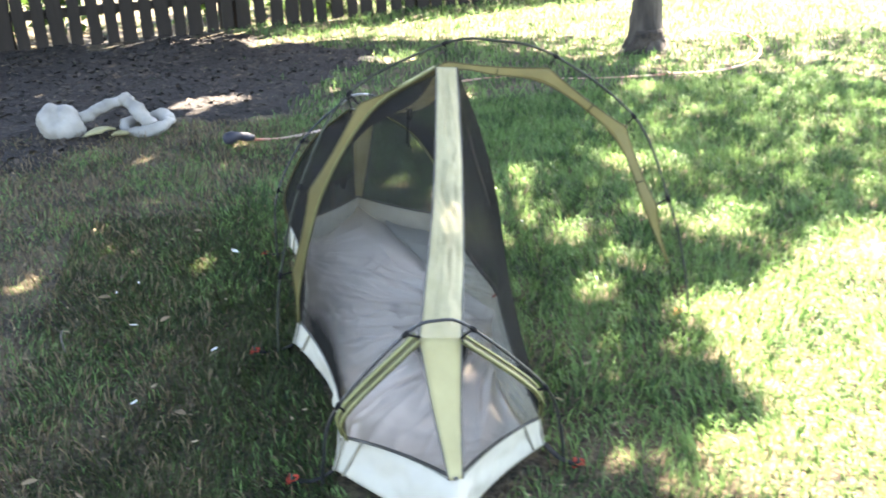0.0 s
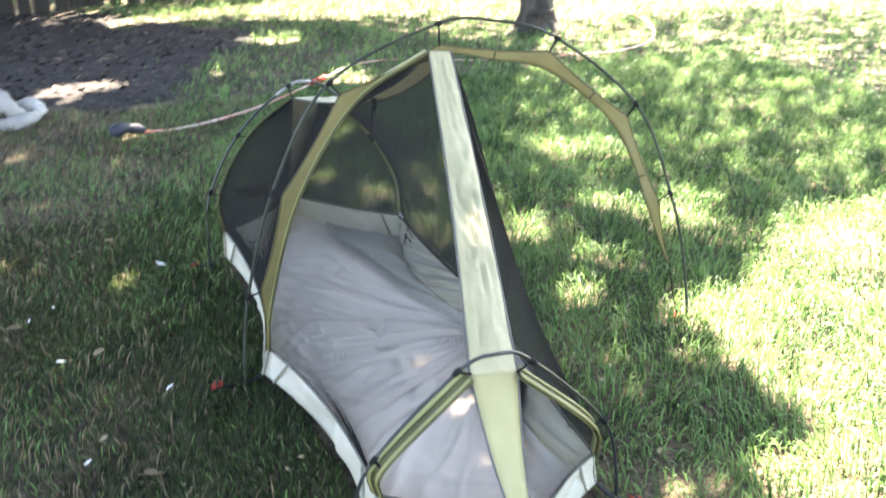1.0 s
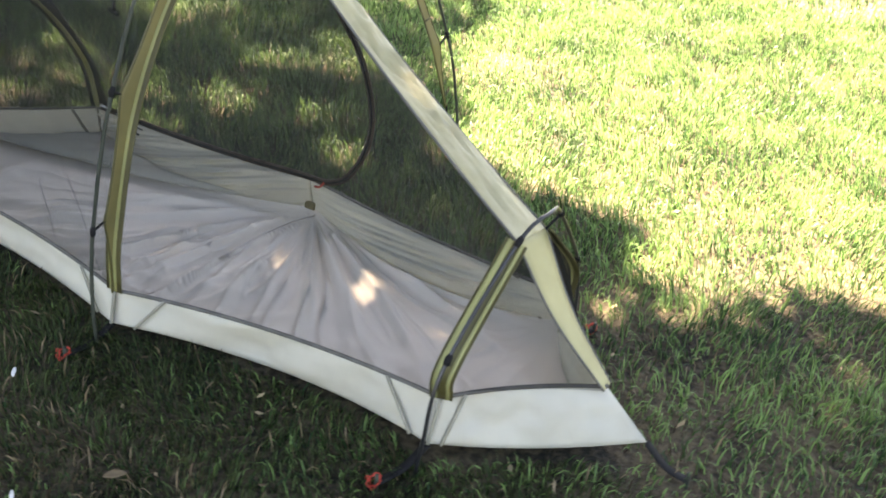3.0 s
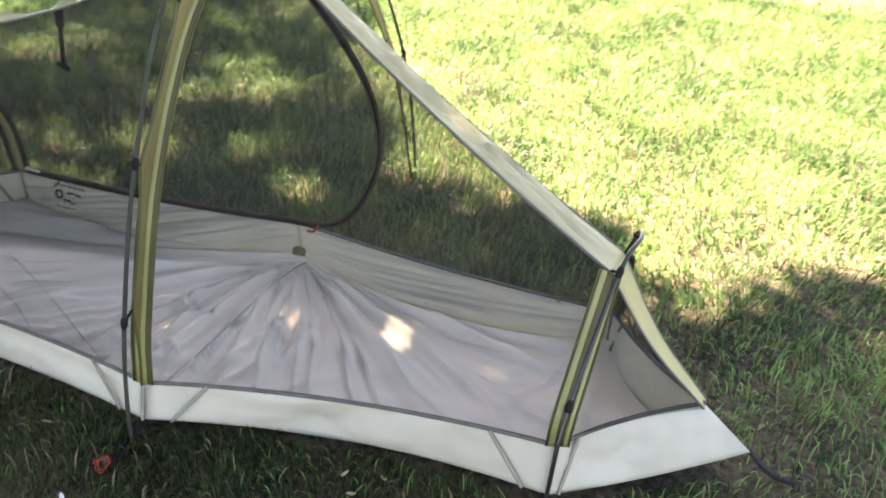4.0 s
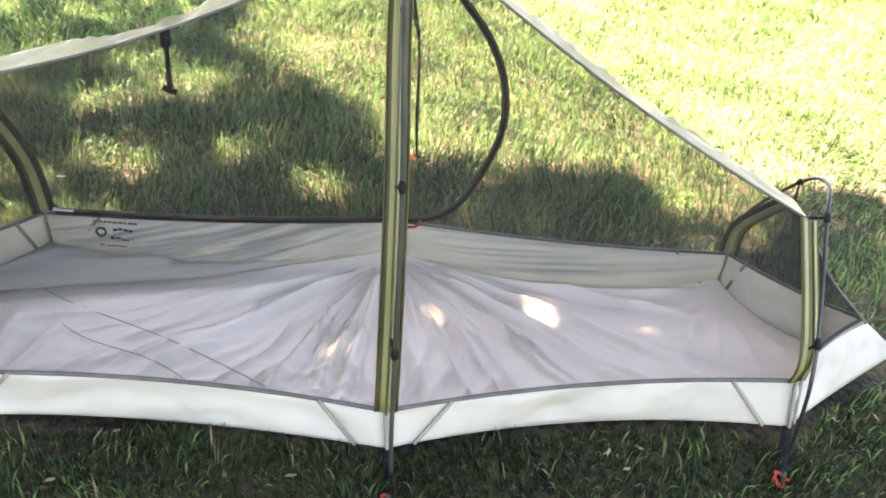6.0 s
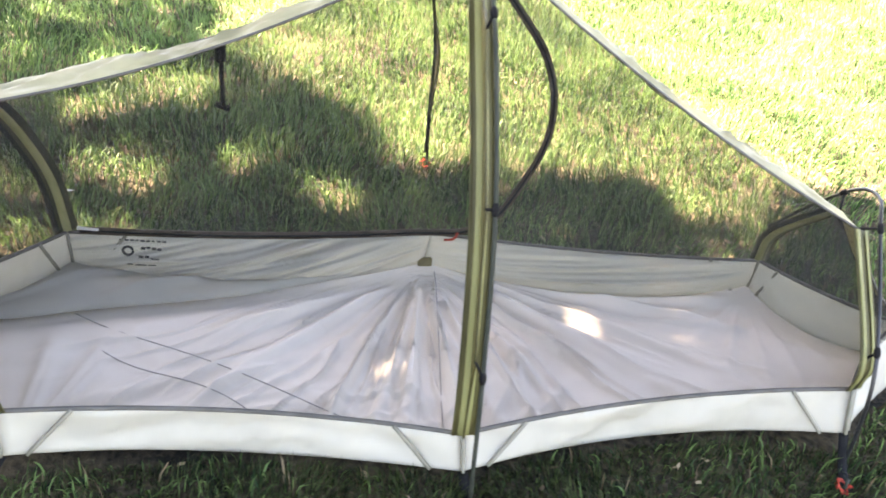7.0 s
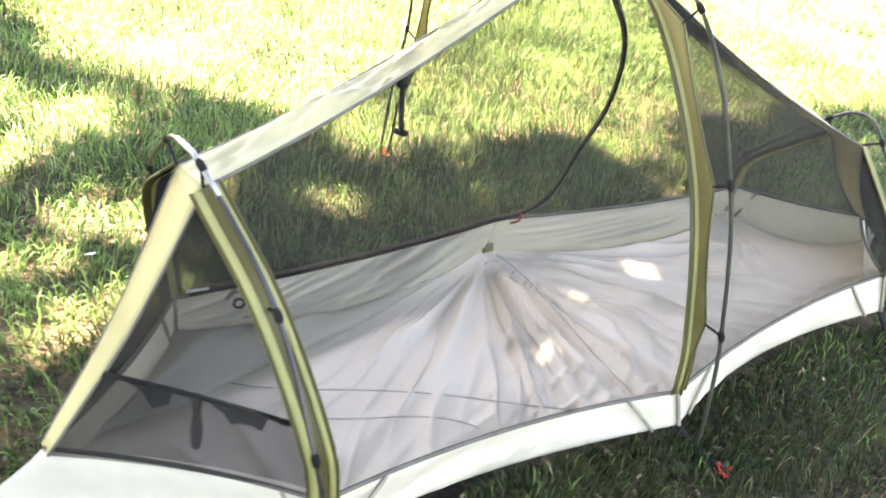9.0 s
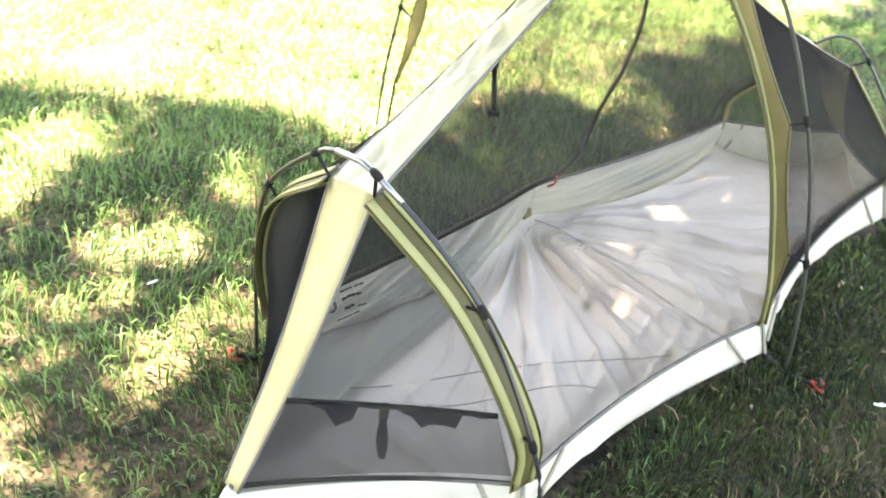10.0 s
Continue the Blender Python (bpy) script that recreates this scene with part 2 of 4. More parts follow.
def empty(name, label, category, group="", kind="", at=(0, 0, 0)):
    ob = tagged(new(name), label, category, group, kind)
    ob.location = at
    return ob



# ---- ground ----
rng = np.random.default_rng(4)


def bumps(x, y):
    """The lawn's small unevenness, level under the tent."""
    h = 0.5 * np.sin(1.7 * x + 0.6) * np.sin(1.3 * y + 1.1) + 0.3 * np.sin(4.1 * x - 2.2 * y) + 0.2 * np.sin(7.3 * x + 5.9 * y + 2)
    flat = np.clip((np.hypot((x + 0.1) / 0.9, y / 1.6) - 0.7) / 0.6, 0, 1)
    far = np.exp(-((np.hypot(x, y) / 14) ** 2))
    return 0.018 * h * flat * far - 0.006


s = np.linspace(-1, 1, 241)
axis = 6 * s + 400 * s ** 9
gx, gy = np.meshgrid(axis + 0.4, axis + 1.5, indexing="ij")
gz = bumps(gx, gy)
ground = build("ground", np.stack([gx, gy, gz], 2).reshape(-1, 3), grid_faces(241, 241), SOIL)
tagged(ground, "lawn soil with thatch and dark mulch near the fence", "ground", kind="structure")

# ---- tent: corners of the groundsheet, rim of its walls, ends of the ridge ----
AN, MN, BN = vec(-0.42, -0.78, 0.05), vec(-0.463, -0.005, 0.022), vec(-0.421, 0.781, 0.05)
AF, MF, BF = vec(0.10, -0.806, 0.05), vec(0.21, -0.026, 0.038), vec(0.203, 0.762, 0.025)
AT, BT = vec(-0.183, -1.116, 0.058), vec(-0.105, 1.20, 0.052)
RAN, RMN, RBN = vec(-0.390, -0.783, 0.137), vec(-0.441, 0.0, 0.091), vec(-0.414, 0.788, 0.140)
RAF, RMF, RBF = vec(0.089, -0.807, 0.129), vec(0.188, -0.03, 0.132), vec(0.2, 0.768, 0.113)
RAT, RBT = vec(-0.172, -1.018, 0.135), vec(-0.110, 1.104, 0.122)
TAN, TAF = vec(-0.204, -0.812, 0.390), vec(-0.105, -0.823, 0.380)
TBN, TBF = vec(-0.137, 0.866, 0.551), vec(-0.045, 0.868, 0.543)
PKN, PKF = vec(0.023, -0.014, 0.855), vec(0.084, -0.014, 0.851)

tent = empty("tent", "one-person netting tent with olive trim and grey floor on the lawn", "tent")


def mid(a, b, x, y, z):
    return (a + b) / 2 + vec(x, y, z)


NS = 33
low = {  # lower edges, drawn in between the corners
    "AM": arc(AN, MN, vec(-0.375, -0.40, 0.016), NS), "MB": arc(MN, BN, vec(-0.385, 0.43, 0.014), NS),
    "BT": arc(BN, BT, vec(-0.245, 0.985, 0.022), NS), "TB": arc(BT, BF, vec(0.015, 0.955, 0.02), NS),
    "BM": arc(BF, MF, vec(0.128, 0.37, 0.026), NS), "MA": arc(MF, AF, vec(0.098, -0.43, 0.022), NS),
    "AT": arc(AF, AT, vec(-0.085, -0.925, 0.022), NS), "TA": arc(AT, AN, vec(-0.285, -0.935, 0.022), NS)}
rim = {
    "AM": arc(RAN, RMN, mid(RAN, RMN, 0.03, 0, 0.002), NS), "MB": arc(RMN, RBN, mid(RMN, RBN, 0.03, 0, 0.002), NS),
    "BT": arc(RBN, RBT, mid(RBN, RBT, 0.012, -0.012, 0), NS), "TB": arc(RBT, RBF, mid(RBT, RBF, -0.012, -0.012, 0), NS),
    "BM": arc(RBF, RMF, mid(RBF, RMF, -0.012, 0, -0.004), NS), "MA": arc(RMF, RAF, mid(RMF, RAF, -0.012, 0, -0.006), NS),
    "AT": arc(RAF, RAT, mid(RAF, RAT, -0.01, 0.012, 0), NS), "TA": arc(RAT, RAN, mid(RAT, RAN, 0.01, 0.012, 0), NS)}
for i, k in enumerate(low):
    if k in ("BM", "MA"):
        v = np.linspace(0, 1, 31)[None, :, None]
        lo, hi = resample(low[k], 121), resample(rim[k], 121)
        G = lo[:, None] + (hi - lo)[:, None] * v
        for a in range(121):
            u = a / 120
            for b in range(31):
                w = b / 30
                y = G[a, b, 1]
                sag = (0.022 + 0.020 * noise.noise(Vector((y * 5.0, 3.3, i)))) * math.sin(math.pi * w ** 0.85)
                slant = y * 6.5 + w * 2.6 if k == "BM" else y * 1.6 + w * 2.4
                crease = max(0.0, 1 - 3.2 * abs(noise.noise(Vector((slant, w * 1.1 + y * 1.5, i))))) ** 1.5 + 0.6 * max(0.0, 1 - 3.5 * abs(noise.noise(Vector((slant * 2.1, w * 2.2, i + 7.0))))) - 0.35
                deep = 0.5 + 1.1 * abs(noise.noise(Vector((y * 4.0, 0.4, 5.0))))
                push = (sag + (0.042 if k == "BM" else 0.022) * deep * crease * math.sin(math.pi * w) ** 0.7) * math.sin(math.pi * u) ** 0.4
                G[a, b] += vec(-0.9, 0, 0.35) * push
        cloth("wall_panel", G, WALL_NYLON, tent, "off-white nylon bathtub wall in slack folds", 0.0012)
        if k == "BM":
            head_wall = G.copy()
        continue
    sheet("wall_panel", low[k], rim[k], WALL_NYLON, tent, "off-white nylon bathtub wall", 13, 0.0012, 0.022, 3.1 * i)

# floor: rings from the edge inwards, with folds running out of the corners
edge = np.vstack([resample(low[k], 73)[:-1] for k in low])
cut = 12                    # a slack, shaded floor fold ends at a straight crease from the tag to the head end
crease_line = spline([low["TB"][cut], vec(-0.012, 0.85, 0.024), vec(0.023, 0.69, 0.022), vec(0.068, 0.42, 0.022), vec(0.108, 0.285, 0.022), vec(0.16, 0.12, 0.026), MF], 73)
hem_line = resample(np.vstack([low["TB"][cut:], low["BM"][1:]]), 73)
v = np.linspace(0, 1, 19)[None, :, None]
G = crease_line[:, None] + (hem_line - crease_line)[:, None] * v
for a in range(73):
    for b in range(19):
        x, y, w = G[a, b, 0], G[a, b, 1], b / 18
        pull = math.sin(math.pi * a / 72) ** 0.5 * math.sin(math.pi * w) ** 0.8
        G[a, b, 2] += 0.012 + 0.018 * math.sin(math.pi * min(1, a / 60)) ** 0.6 * math.sin(math.pi * w ** 0.7) + pull * (0.018 * max(0.0, 1 - 3.4 * abs(noise.noise(Vector((x * 8 + y * 4, y * 2.6, 6.1))))) + 0.006 * noise.noise(Vector((x * 24, y * 9, 2.2))))
# added sheet of wall nylon, less bright than the floor, for the fold's shade
cloth("fold_shade_sheet", G, WALL_NYLON, tent, "sheet of wall nylon standing in for a shaded floor fold", 0.0012)
centre = vec(-0.12, 0.02, 0.02)
ANCHORS = [(MF, 30, 0.017, 0.55), (BF, 22, 0.005, 0.35), (AF, 22, 0.010, 0.35), (MN, 22, 0.012, 0.35), (AN, 20, 0.009, 0.28), (BN, 20, 0.006, 0.30), (BT, 16, 0.008, 0.35)]
rings = []
CREASE_Y, CREASE_X = crease_line[::-1, 1], crease_line[::-1, 0]
for r in np.linspace(1, 0.0, 150):
    row = centre + (edge - centre) * r
    row[:, 2] = 0.012 + (edge[:, 2] - 0.012) * r ** 7
    for q in range(len(row)):
        x, y = row[q, 0], row[q, 1]
        h = 0.0
        for c, k, amp, reach in ANCHORS:
            d = math.hypot(x - c[0], y - c[1])
            a = math.atan2(y - c[1], x - c[0])
            h += amp * (0.5 + 0.5 * math.cos(k * a + 2.2 * noise.noise(Vector((x * 3, y * 3, k))))) ** 3 * (0.35 + abs(noise.noise(Vector((a * 2.3, k, 0.5)))) * 1.6) * math.exp(-(d / reach) ** 2) * min(1, d / 0.22)
        c = MF
        d, a = math.hypot(x - c[0], y - c[1]), math.atan2(y - c[1], x - c[0])
        ridge = 1.12 - math.sqrt(noise.noise(Vector((a * 5.5, d * 1.2, 1.9))) ** 2 + 0.003) * 2.9
        h += 0.030 * max(0.0, ridge) ** 2.6 * math.exp(-(d / 0.8) ** 4) * min(1, d / 0.2)
        fan = a * 11 + 0.8 * noise.noise(Vector((x * 4, y * 4, 2.7)))
        sharp = max(0.0, 1 - 4.2 * abs(noise.noise(Vector((fan, d * 1.6, 4.6)))))
        h += 0.016 * sharp ** 1.5 * math.exp(-(d / 0.72) ** 4) * min(1, d / 0.12) * (0.5 + abs(noise.noise(Vector((a * 3, d * 4, 1.2)))) * 1.6)
        d, a = math.hypot(x - BN[0], y - BN[1]), math.atan2(y - BN[1], x - BN[0])
        ridge = 1.15 - math.sqrt(noise.noise(Vector((a * 6.5, d * 1.2, 7.9))) ** 2 + 0.006) * 2.6
        h += 0.011 * max(0.0, ridge) ** 2 * math.exp(-(d / 0.45) ** 4) * min(1, d / 0.2)
        rumple = math.exp(-((x + 0.31) / 0.10) ** 2 - ((y - 0.19) / 0.26) ** 2)
        h += 0.012 * rumple * max(0.0, 1 - 3.4 * abs(noise.noise(Vector((x * 16 + y * 6, y * 5, 8.8)))))
        h += 0.005 * (0.5 + noise.noise(Vector((x * 7, y * 7, 0.3)))) + 0.004 * noise.noise(Vector((x * 22, y * 9, 3.3)))
        past = (np.interp(y, CREASE_Y, CREASE_X) - x) / 0.09 if y > 0.02 else 1.0
        row[q, 2] += h * min(1, (1 - r) * 8) * min(1.0, max(0.0, past))
    rings.append(row)
G = np.array(rings)
build("floor_sheet", G.reshape(-1, 3), grid_faces(*G.shape[:2], True), FLOOR_NYLON, tent, "creased grey nylon floor")
# long creases across the floor, their shading drawn as thin darker grey tubes
for a, b in (((0.02, 0.73), (-0.34, 0.17)), ((-0.11, 0.66), (-0.30, 0.37)), ((0.19, -0.05), (-0.40, 0.02))):
    t = np.linspace(0, 1, 60)
    p = np.stack([a[0] + (b[0] - a[0]) * t, a[1] + (b[1] - a[1]) * t, 0 * t], 1)
    for q in p:
        q[2] = G.reshape(-1, 3)[np.argmin((G[:, :, 0] - q[0]) ** 2 + (G[:, :, 1] - q[1]) ** 2), 2]
    top = np.array([p[max(0, k - 4):k + 5, 2].max() for k in range(len(p))])
    p[:, 2] = np.polyval(np.polyfit(np.arange(len(p)), top, 4), np.arange(len(p))) + 0.0005
    tube("floor_crease", p, 0.0013, CREASE, tent, sides=6)

# rim binding and corner seams
loop = np.vstack([rim[k][:-1] for k in rim])
for k in rim:
    tube("rim_binding", rim[k] + vec(0, 0, 0.001), 0.0042, BINDING, tent, "dark grey seam binding", 6)


def corner_seams(ka, kb, outward):
    """Reinforcing tapes where two wall panels meet: one down the corner, two slanting."""
    out = np.array(outward, float) * 0.004
    la, ra, lb, rb = low[ka], rim[ka], low[kb], rim[kb]
    for p0, p1 in ((ra[-1], la[-1]), (ra[-6], la[-3]), (rb[5], lb[2])):
        p = p0 + (p1 - p0) * np.linspace(0, 1, 8)[:, None] + out
        tube("corner_seam", p, 0.0040, SEAM, tent, sides=6)


corner_seams("AM", "MB", (-1, 0, 0.2))
corner_seams("TA", "AM", (-1, -0.3, 0.2))
corner_seams("MB", "BT", (-1, 0.3, 0.2))
corner_seams("TB", "BM", (-1, -0.3, 0.4))
corner_seams("MA", "AT", (-1, 0.3, 0.4))

# ridge: sagging strip from end to end
ND = 25
ridge_n = {"A": arc(TAN, PKN, vec(-0.078, -0.41, 0.595), NS), "B": arc(PKN, TBN, vec(-0.012, 0.43, 0.637), NS)}
ridge_f = {"A": arc(TAF, PKF, vec(0.0, -0.415, 0.590), NS), "B": arc(PKF, TBF, vec(0.058, 0.43, 0.632), NS)}
for k in "AB":
    e0, e1 = resample(ridge_n[k], 161), resample(ridge_f[k], 161)
    G = e0[:, None] + (e1 - e0)[:, None] * np.linspace(0, 1, 13)[None, :, None]
    for a in range(161):
        for b in range(13):
            y, w = G[a, b, 1], b / 12
            slack = math.sin(math.pi * w) ** 0.7 * math.sin(math.pi * a / 160) ** 0.3
            fold = (1 - abs(noise.noise(Vector((y * 13 + 2.5 * w, w * 1.6, 2.0)))) * 2.6) * 0.006 + 0.014 * max(0.0, 1 - 4.5 * abs(noise.noise(Vector((y * 4 + 2.2 * w, w * 4.6 - y * 3, 5.0))))) + 0.012 * noise.noise(Vector((y * 4, w * 2, 8.0)))
            G[a, b, 2] += fold * slack
    cloth("ridge_strip", G, RIDGE_NYLON, tent, "pale cream nylon ridge strip", 0.0014)
    for e in (ridge_n, ridge_f):
        tube("ridge_seam", e[k], 0.0028, BINDING, tent, sides=6)

# side lines that carry the olive tapes
side = {"AN": spline([RAN, vec(-0.383, -0.79, 0.215), TAN], ND), "AF": spline([RAF, vec(0.072, -0.815, 0.215), TAF], ND),
        "BN": spline([RBN, vec(-0.415, 0.812, 0.262), vec(-0.302, 0.842, 0.438), TBN], ND),
        "BF": spline([RBF, vec(0.19, 0.795, 0.26), vec(0.10, 0.842, 0.43), TBF], ND),
        "MN": spline([RMN, vec(-0.425, 0, 0.22), vec(-0.335, 0, 0.50), vec(-0.17, 0.002, 0.74), PKN], ND)}

# netting
def net(name, G, label="black insect netting", mat=NET):
    """A netting panel with the raised warp threads that stand a little proud of it."""
    ob = cloth(name, G, mat, tent, label, 0)
    n, m = G.shape[:2]
    N = np.cross(np.gradient(G, axis=0), np.gradient(G, axis=1))
    N /= np.linalg.norm(N, axis=2)[:, :, None] + 1e-9
    step = np.linalg.norm(np.diff(G[:, m // 3], axis=0), axis=1)
    at = np.concatenate([[0], np.cumsum(step)])
    count = max(12, int(at[-1] / 0.0018))
    pos = np.interp((np.arange(count) + 0.5) / count * at[-1], at, np.arange(n))
    k = np.clip(pos.astype(int), 0, n - 2)
    f = (pos - k)[:, None, None]
    C, D = G[k] * (1 - f) + G[k + 1] * f, N[k] * (1 - f) + N[k + 1] * f
    V = np.stack([C - D * 0.00019, C + D * 0.00019], 2).reshape(-1, 3)
    b = (np.arange(count)[:, None] * m + np.arange(m - 1)[None]).reshape(-1, 1) * 2
    T = np.concatenate([b + np.array([0, 1, 3]), b + np.array([0, 3, 2])], 0)
    tagged(big_mesh("net_threads", V, T, THREAD, ob), kind="stuff")
    return ob


net("net_panel", coons(rim["AM"], ridge_n["A"], side["AN"], side["MN"]))
net("net_panel", coons(rim["MB"], ridge_n["B"], side["MN"], side["BN"]))
far_rim = np.vstack([rim["MA"][::-1], rim["BM"][::-1][1:]])
far_top = np.vstack([ridge_f["A"], ridge_f["B"][1:]])
far_net = coons(far_rim, far_top, side["AF"], side["BF"])
net("net_panel", far_net)
for s_n, s_f, rn, rf, tip, tn, tf in (("AN", "AF", rim["TA"][::-1], rim["AT"], RAT, TAN, TAF), ("BN", "BF", rim["BT"], rim["TB"][::-1], RBT, TBN, TBF)):
    sgn = -1 if s_n == "AN" else 1
    wn_, wf_ = tip + vec(-0.016, 0, 0), tip + vec(0.016, 0, 0)
    cn, cf = spline([wn_, (wn_ + tn) / 2 + vec(0, -0.012 * sgn, -0.01), tn], ND), spline([wf_, (wf_ + tf) / 2 + vec(0, -0.012 * sgn, -0.01), tf], ND)
    mesh_of_end = NET if s_n == "AN" else END_NET
    net("net_panel", coons(rn, np.repeat(tn[None], NS, 0), side[s_n], cn), mat=mesh_of_end)
    net("net_panel", coons(rf, np.repeat(tf[None], NS, 0), side[s_f], cf), mat=mesh_of_end)
    sheet("end_strip", cn, cf, OLIVE_PALE, tent, "pale olive nylon strip tapering down the end", 5, 0.0014, 0.002, 2)
    for c in (cn, cf):
        tube("strip_seam", c, 0.0024, BINDING, tent, sides=6)


def olive_tape(path, across, out, width=0.046, bands=((-0.42, -0.16), (0.22, 0.40))):
    """Pole tape: pale bands on dark olive, with dark edges."""
    holder = ribbon("pole_tape", path, across, -width / 2, width / 2, OLIVE_DARK, tent, "olive tape with dark edges", lift=np.array(out) * 0.003)
    A = np.array(across, float)
    for o0, o1 in bands:
        ribbon("band", path, across, o0 * width, o1 * width, BAND, holder, lift=np.array(out) * 0.006)
    for o in (-0.5, 0.5):
        tube("edging", np.array(path) + (A if A.ndim == 2 else A[None]) * o * width + np.array(out) * 0.004, 0.0019, OLIVE_DARK, holder, sides=6)


def across_of(path, out):
    T = np.gradient(np.array(path), axis=0)
    A = np.cross(T, np.array(out, float))
    return A / np.linalg.norm(A, axis=1)[:, None]


for k, o in (("AN", (-0.8, -0.3, 0.5)), ("AF", (0.8, -0.3, 0.5)), ("BN", (-0.8, 0.3, 0.5)), ("BF", (0.8, 0.3, 0.5)), ("MN", (-0.9, 0, 0.45))):
    olive_tape(side[k], across_of(side[k], o), o, 0.04 if k[0] != "B" else 0.048, *([((-0.28, 0.24),)] if k == "MN" else []))
    if k[1] == "F":
        ribbon("inner_band", side[k], across_of(side[k], o), -0.012, 0.012, BAND, tent, lift=-np.array(o) * 0.004)

# fin of the main hoop, scalloped between its clip points
outer_pts = [RMN + vec(-0.01, 0, 0), vec(-0.451, 0, 0.262), vec(-0.376, 0.002, 0.517), vec(-0.210, 0.002, 0.763), vec(0.054, -0.014, 0.870),
             vec(0.363, -0.026, 0.829), vec(0.604, -0.043, 0.631), vec(0.692, -0.096, 0.385), vec(0.740, -0.104, 0.185)]
fin_out, fin_in = [], []
inner_pts = spline([RMN, vec(-0.425, 0, 0.22), vec(-0.335, 0, 0.50), vec(-0.17, 0.002, 0.735), vec(0.05, -0.014, 0.840), vec(0.2, -0.02, 0.820), vec(0.338, -0.026, 0.788),
                    vec(0.463, -0.032, 0.706), vec(0.564, -0.043, 0.606), vec(0.618, -0.068, 0.497), vec(0.654, -0.096, 0.375), vec(0.733, -0.104, 0.185)], 300)
hub = vec(0.1, -0.02, 0.1)
for a, b in zip(outer_pts[:-1], outer_pts[1:]):
    m = (a + b) / 2
    d = (hub - m) / np.linalg.norm(hub - m)
    L = np.linalg.norm(b - a)
    fin_out.append(arc(a, b, m + d * 0.007 * min(1, L / 0.25), 13)[:-1])
fin_out = np.vstack(fin_out + [outer_pts[-1][None]])
for p in fin_out:
    fin_in.append(inner_pts[np.argmin(np.linalg.norm(inner_pts - p, axis=1))])
fin_in = np.array(fin_in)
sheet("hoop_fin", fin_in, fin_out, OLIVE, tent, "olive nylon fin under the main pole", 5, 0.0016, 0.002, 5)
tube("fin_edging", fin_out, 0.0026, OLIVE_DARK, tent, sides=6)
tube("fin_edging", fin_in, 0.0026, OLIVE_DARK, tent, sides=6)
for i in (54, 67, 80):
    p = fin_in[i] + (fin_out[i] - fin_in[i]) * np.linspace(0, 1, 4)[:, None]
    tube("fin_stitch", p + vec(0, -0.002, 0), 0.0028, OLIVE_DARK, tent, sides=5)

# poles
main_path = spline([vec(-0.515, -0.012, 0.0), vec(-0.510, -0.008, 0.1), vec(-0.483, -0.006, 0.27), vec(-0.402, -0.006, 0.53), vec(-0.243, 0.0, 0.79), vec(0.045, -0.012, 0.920), vec(0.2, -0.018, 0.920),
                    vec(0.380, -0.026, 0.864), vec(0.635, -0.046, 0.655), vec(0.735, -0.096, 0.392), vec(0.787, -0.11, 0.19), vec(0.815, -0.118, -0.02)], 90)
a_path = spline([vec(-0.455, -0.775, -0.02), vec(-0.447, -0.785, 0.08), vec(-0.410, -0.794, 0.22), vec(-0.24, -0.83, 0.41), vec(-0.165, -0.853, 0.448), vec(-0.085, -0.84, 0.412),
                 vec(0.095, -0.82, 0.225), vec(0.137, -0.818, 0.1), vec(0.148, -0.815, -0.02)], 60)
b_path = spline([vec(-0.475, 0.80, -0.02), vec(-0.470, 0.812, 0.12), vec(-0.447, 0.83, 0.262), vec(-0.328, 0.846, 0.457), vec(-0.155, 0.875, 0.586), vec(-0.085, 0.88, 0.60), vec(-0.02, 0.875, 0.575),
                 vec(0.125, 0.845, 0.445), vec(0.21, 0.80, 0.25), vec(0.24, 0.775, 0.1), vec(0.25, 0.765, -0.02)], 60)
main_pole = tube("pole", main_path, 0.0041, POLE_METAL, tent, "thin grey-green alloy main hoop pole", 10)
a_pole = tube("pole", a_path, 0.0040, POLE_DARK, tent, "thin dark alloy foot hoop pole", 10)
b_pole = tube("pole", b_path, 0.0040, POLE_DARK, tent, "thin dark alloy head hoop pole", 10)
bright = [i for i in range(60) if -0.21 < b_path[i][0] < -0.05]
tube("ferrule", b_path[bright[0]:bright[-1] + 1], 0.0048, FERRULE, b_pole, "bright alloy middle section")


def clip(path, fabric, pole):
    """A webbing loop from the fabric to a plastic hook on the pole."""
    fabric = np.array(fabric, float)
    i = int(np.argmin(np.linalg.norm(path - fabric, axis=1)))
    p = path[i]
    way = p - fabric
    strap = fabric + way * np.linspace(-0.1, 1.0, 6)[:, None]
    h = tube("clip", strap, 0.0028, BLACK, pole, "black plastic pole clip", 6)
    a = path[max(0, i - 1)] - path[min(len(path) - 1, i + 1)]
    a = a / np.linalg.norm(a)
    tube("hook", p + a * np.linspace(-0.011, 0.011, 5)[:, None], [0.0045, 0.0064, 0.0068, 0.0064, 0.0045], BLACK, h, sides=8)


for q in outer_pts[1:8]:
    clip(main_path, q, main_pole)
for q in (TAN + vec(0, -0.003, 0.004), TAF + vec(0, -0.003, 0.004), vec(-0.388, -0.792, 0.215), vec(0.075, -0.816, 0.21)):
    clip(a_path, q, a_pole)
for q in (TBN + vec(0, 0.003, 0.004), TBF + vec(0, 0.003, 0.004), vec(-0.305, 0.842, 0.44), vec(-0.42, 0.815, 0.258), vec(0.1, 0.842, 0.43), vec(0.195, 0.797, 0.25)):
    clip(b_path, q, b_pole)


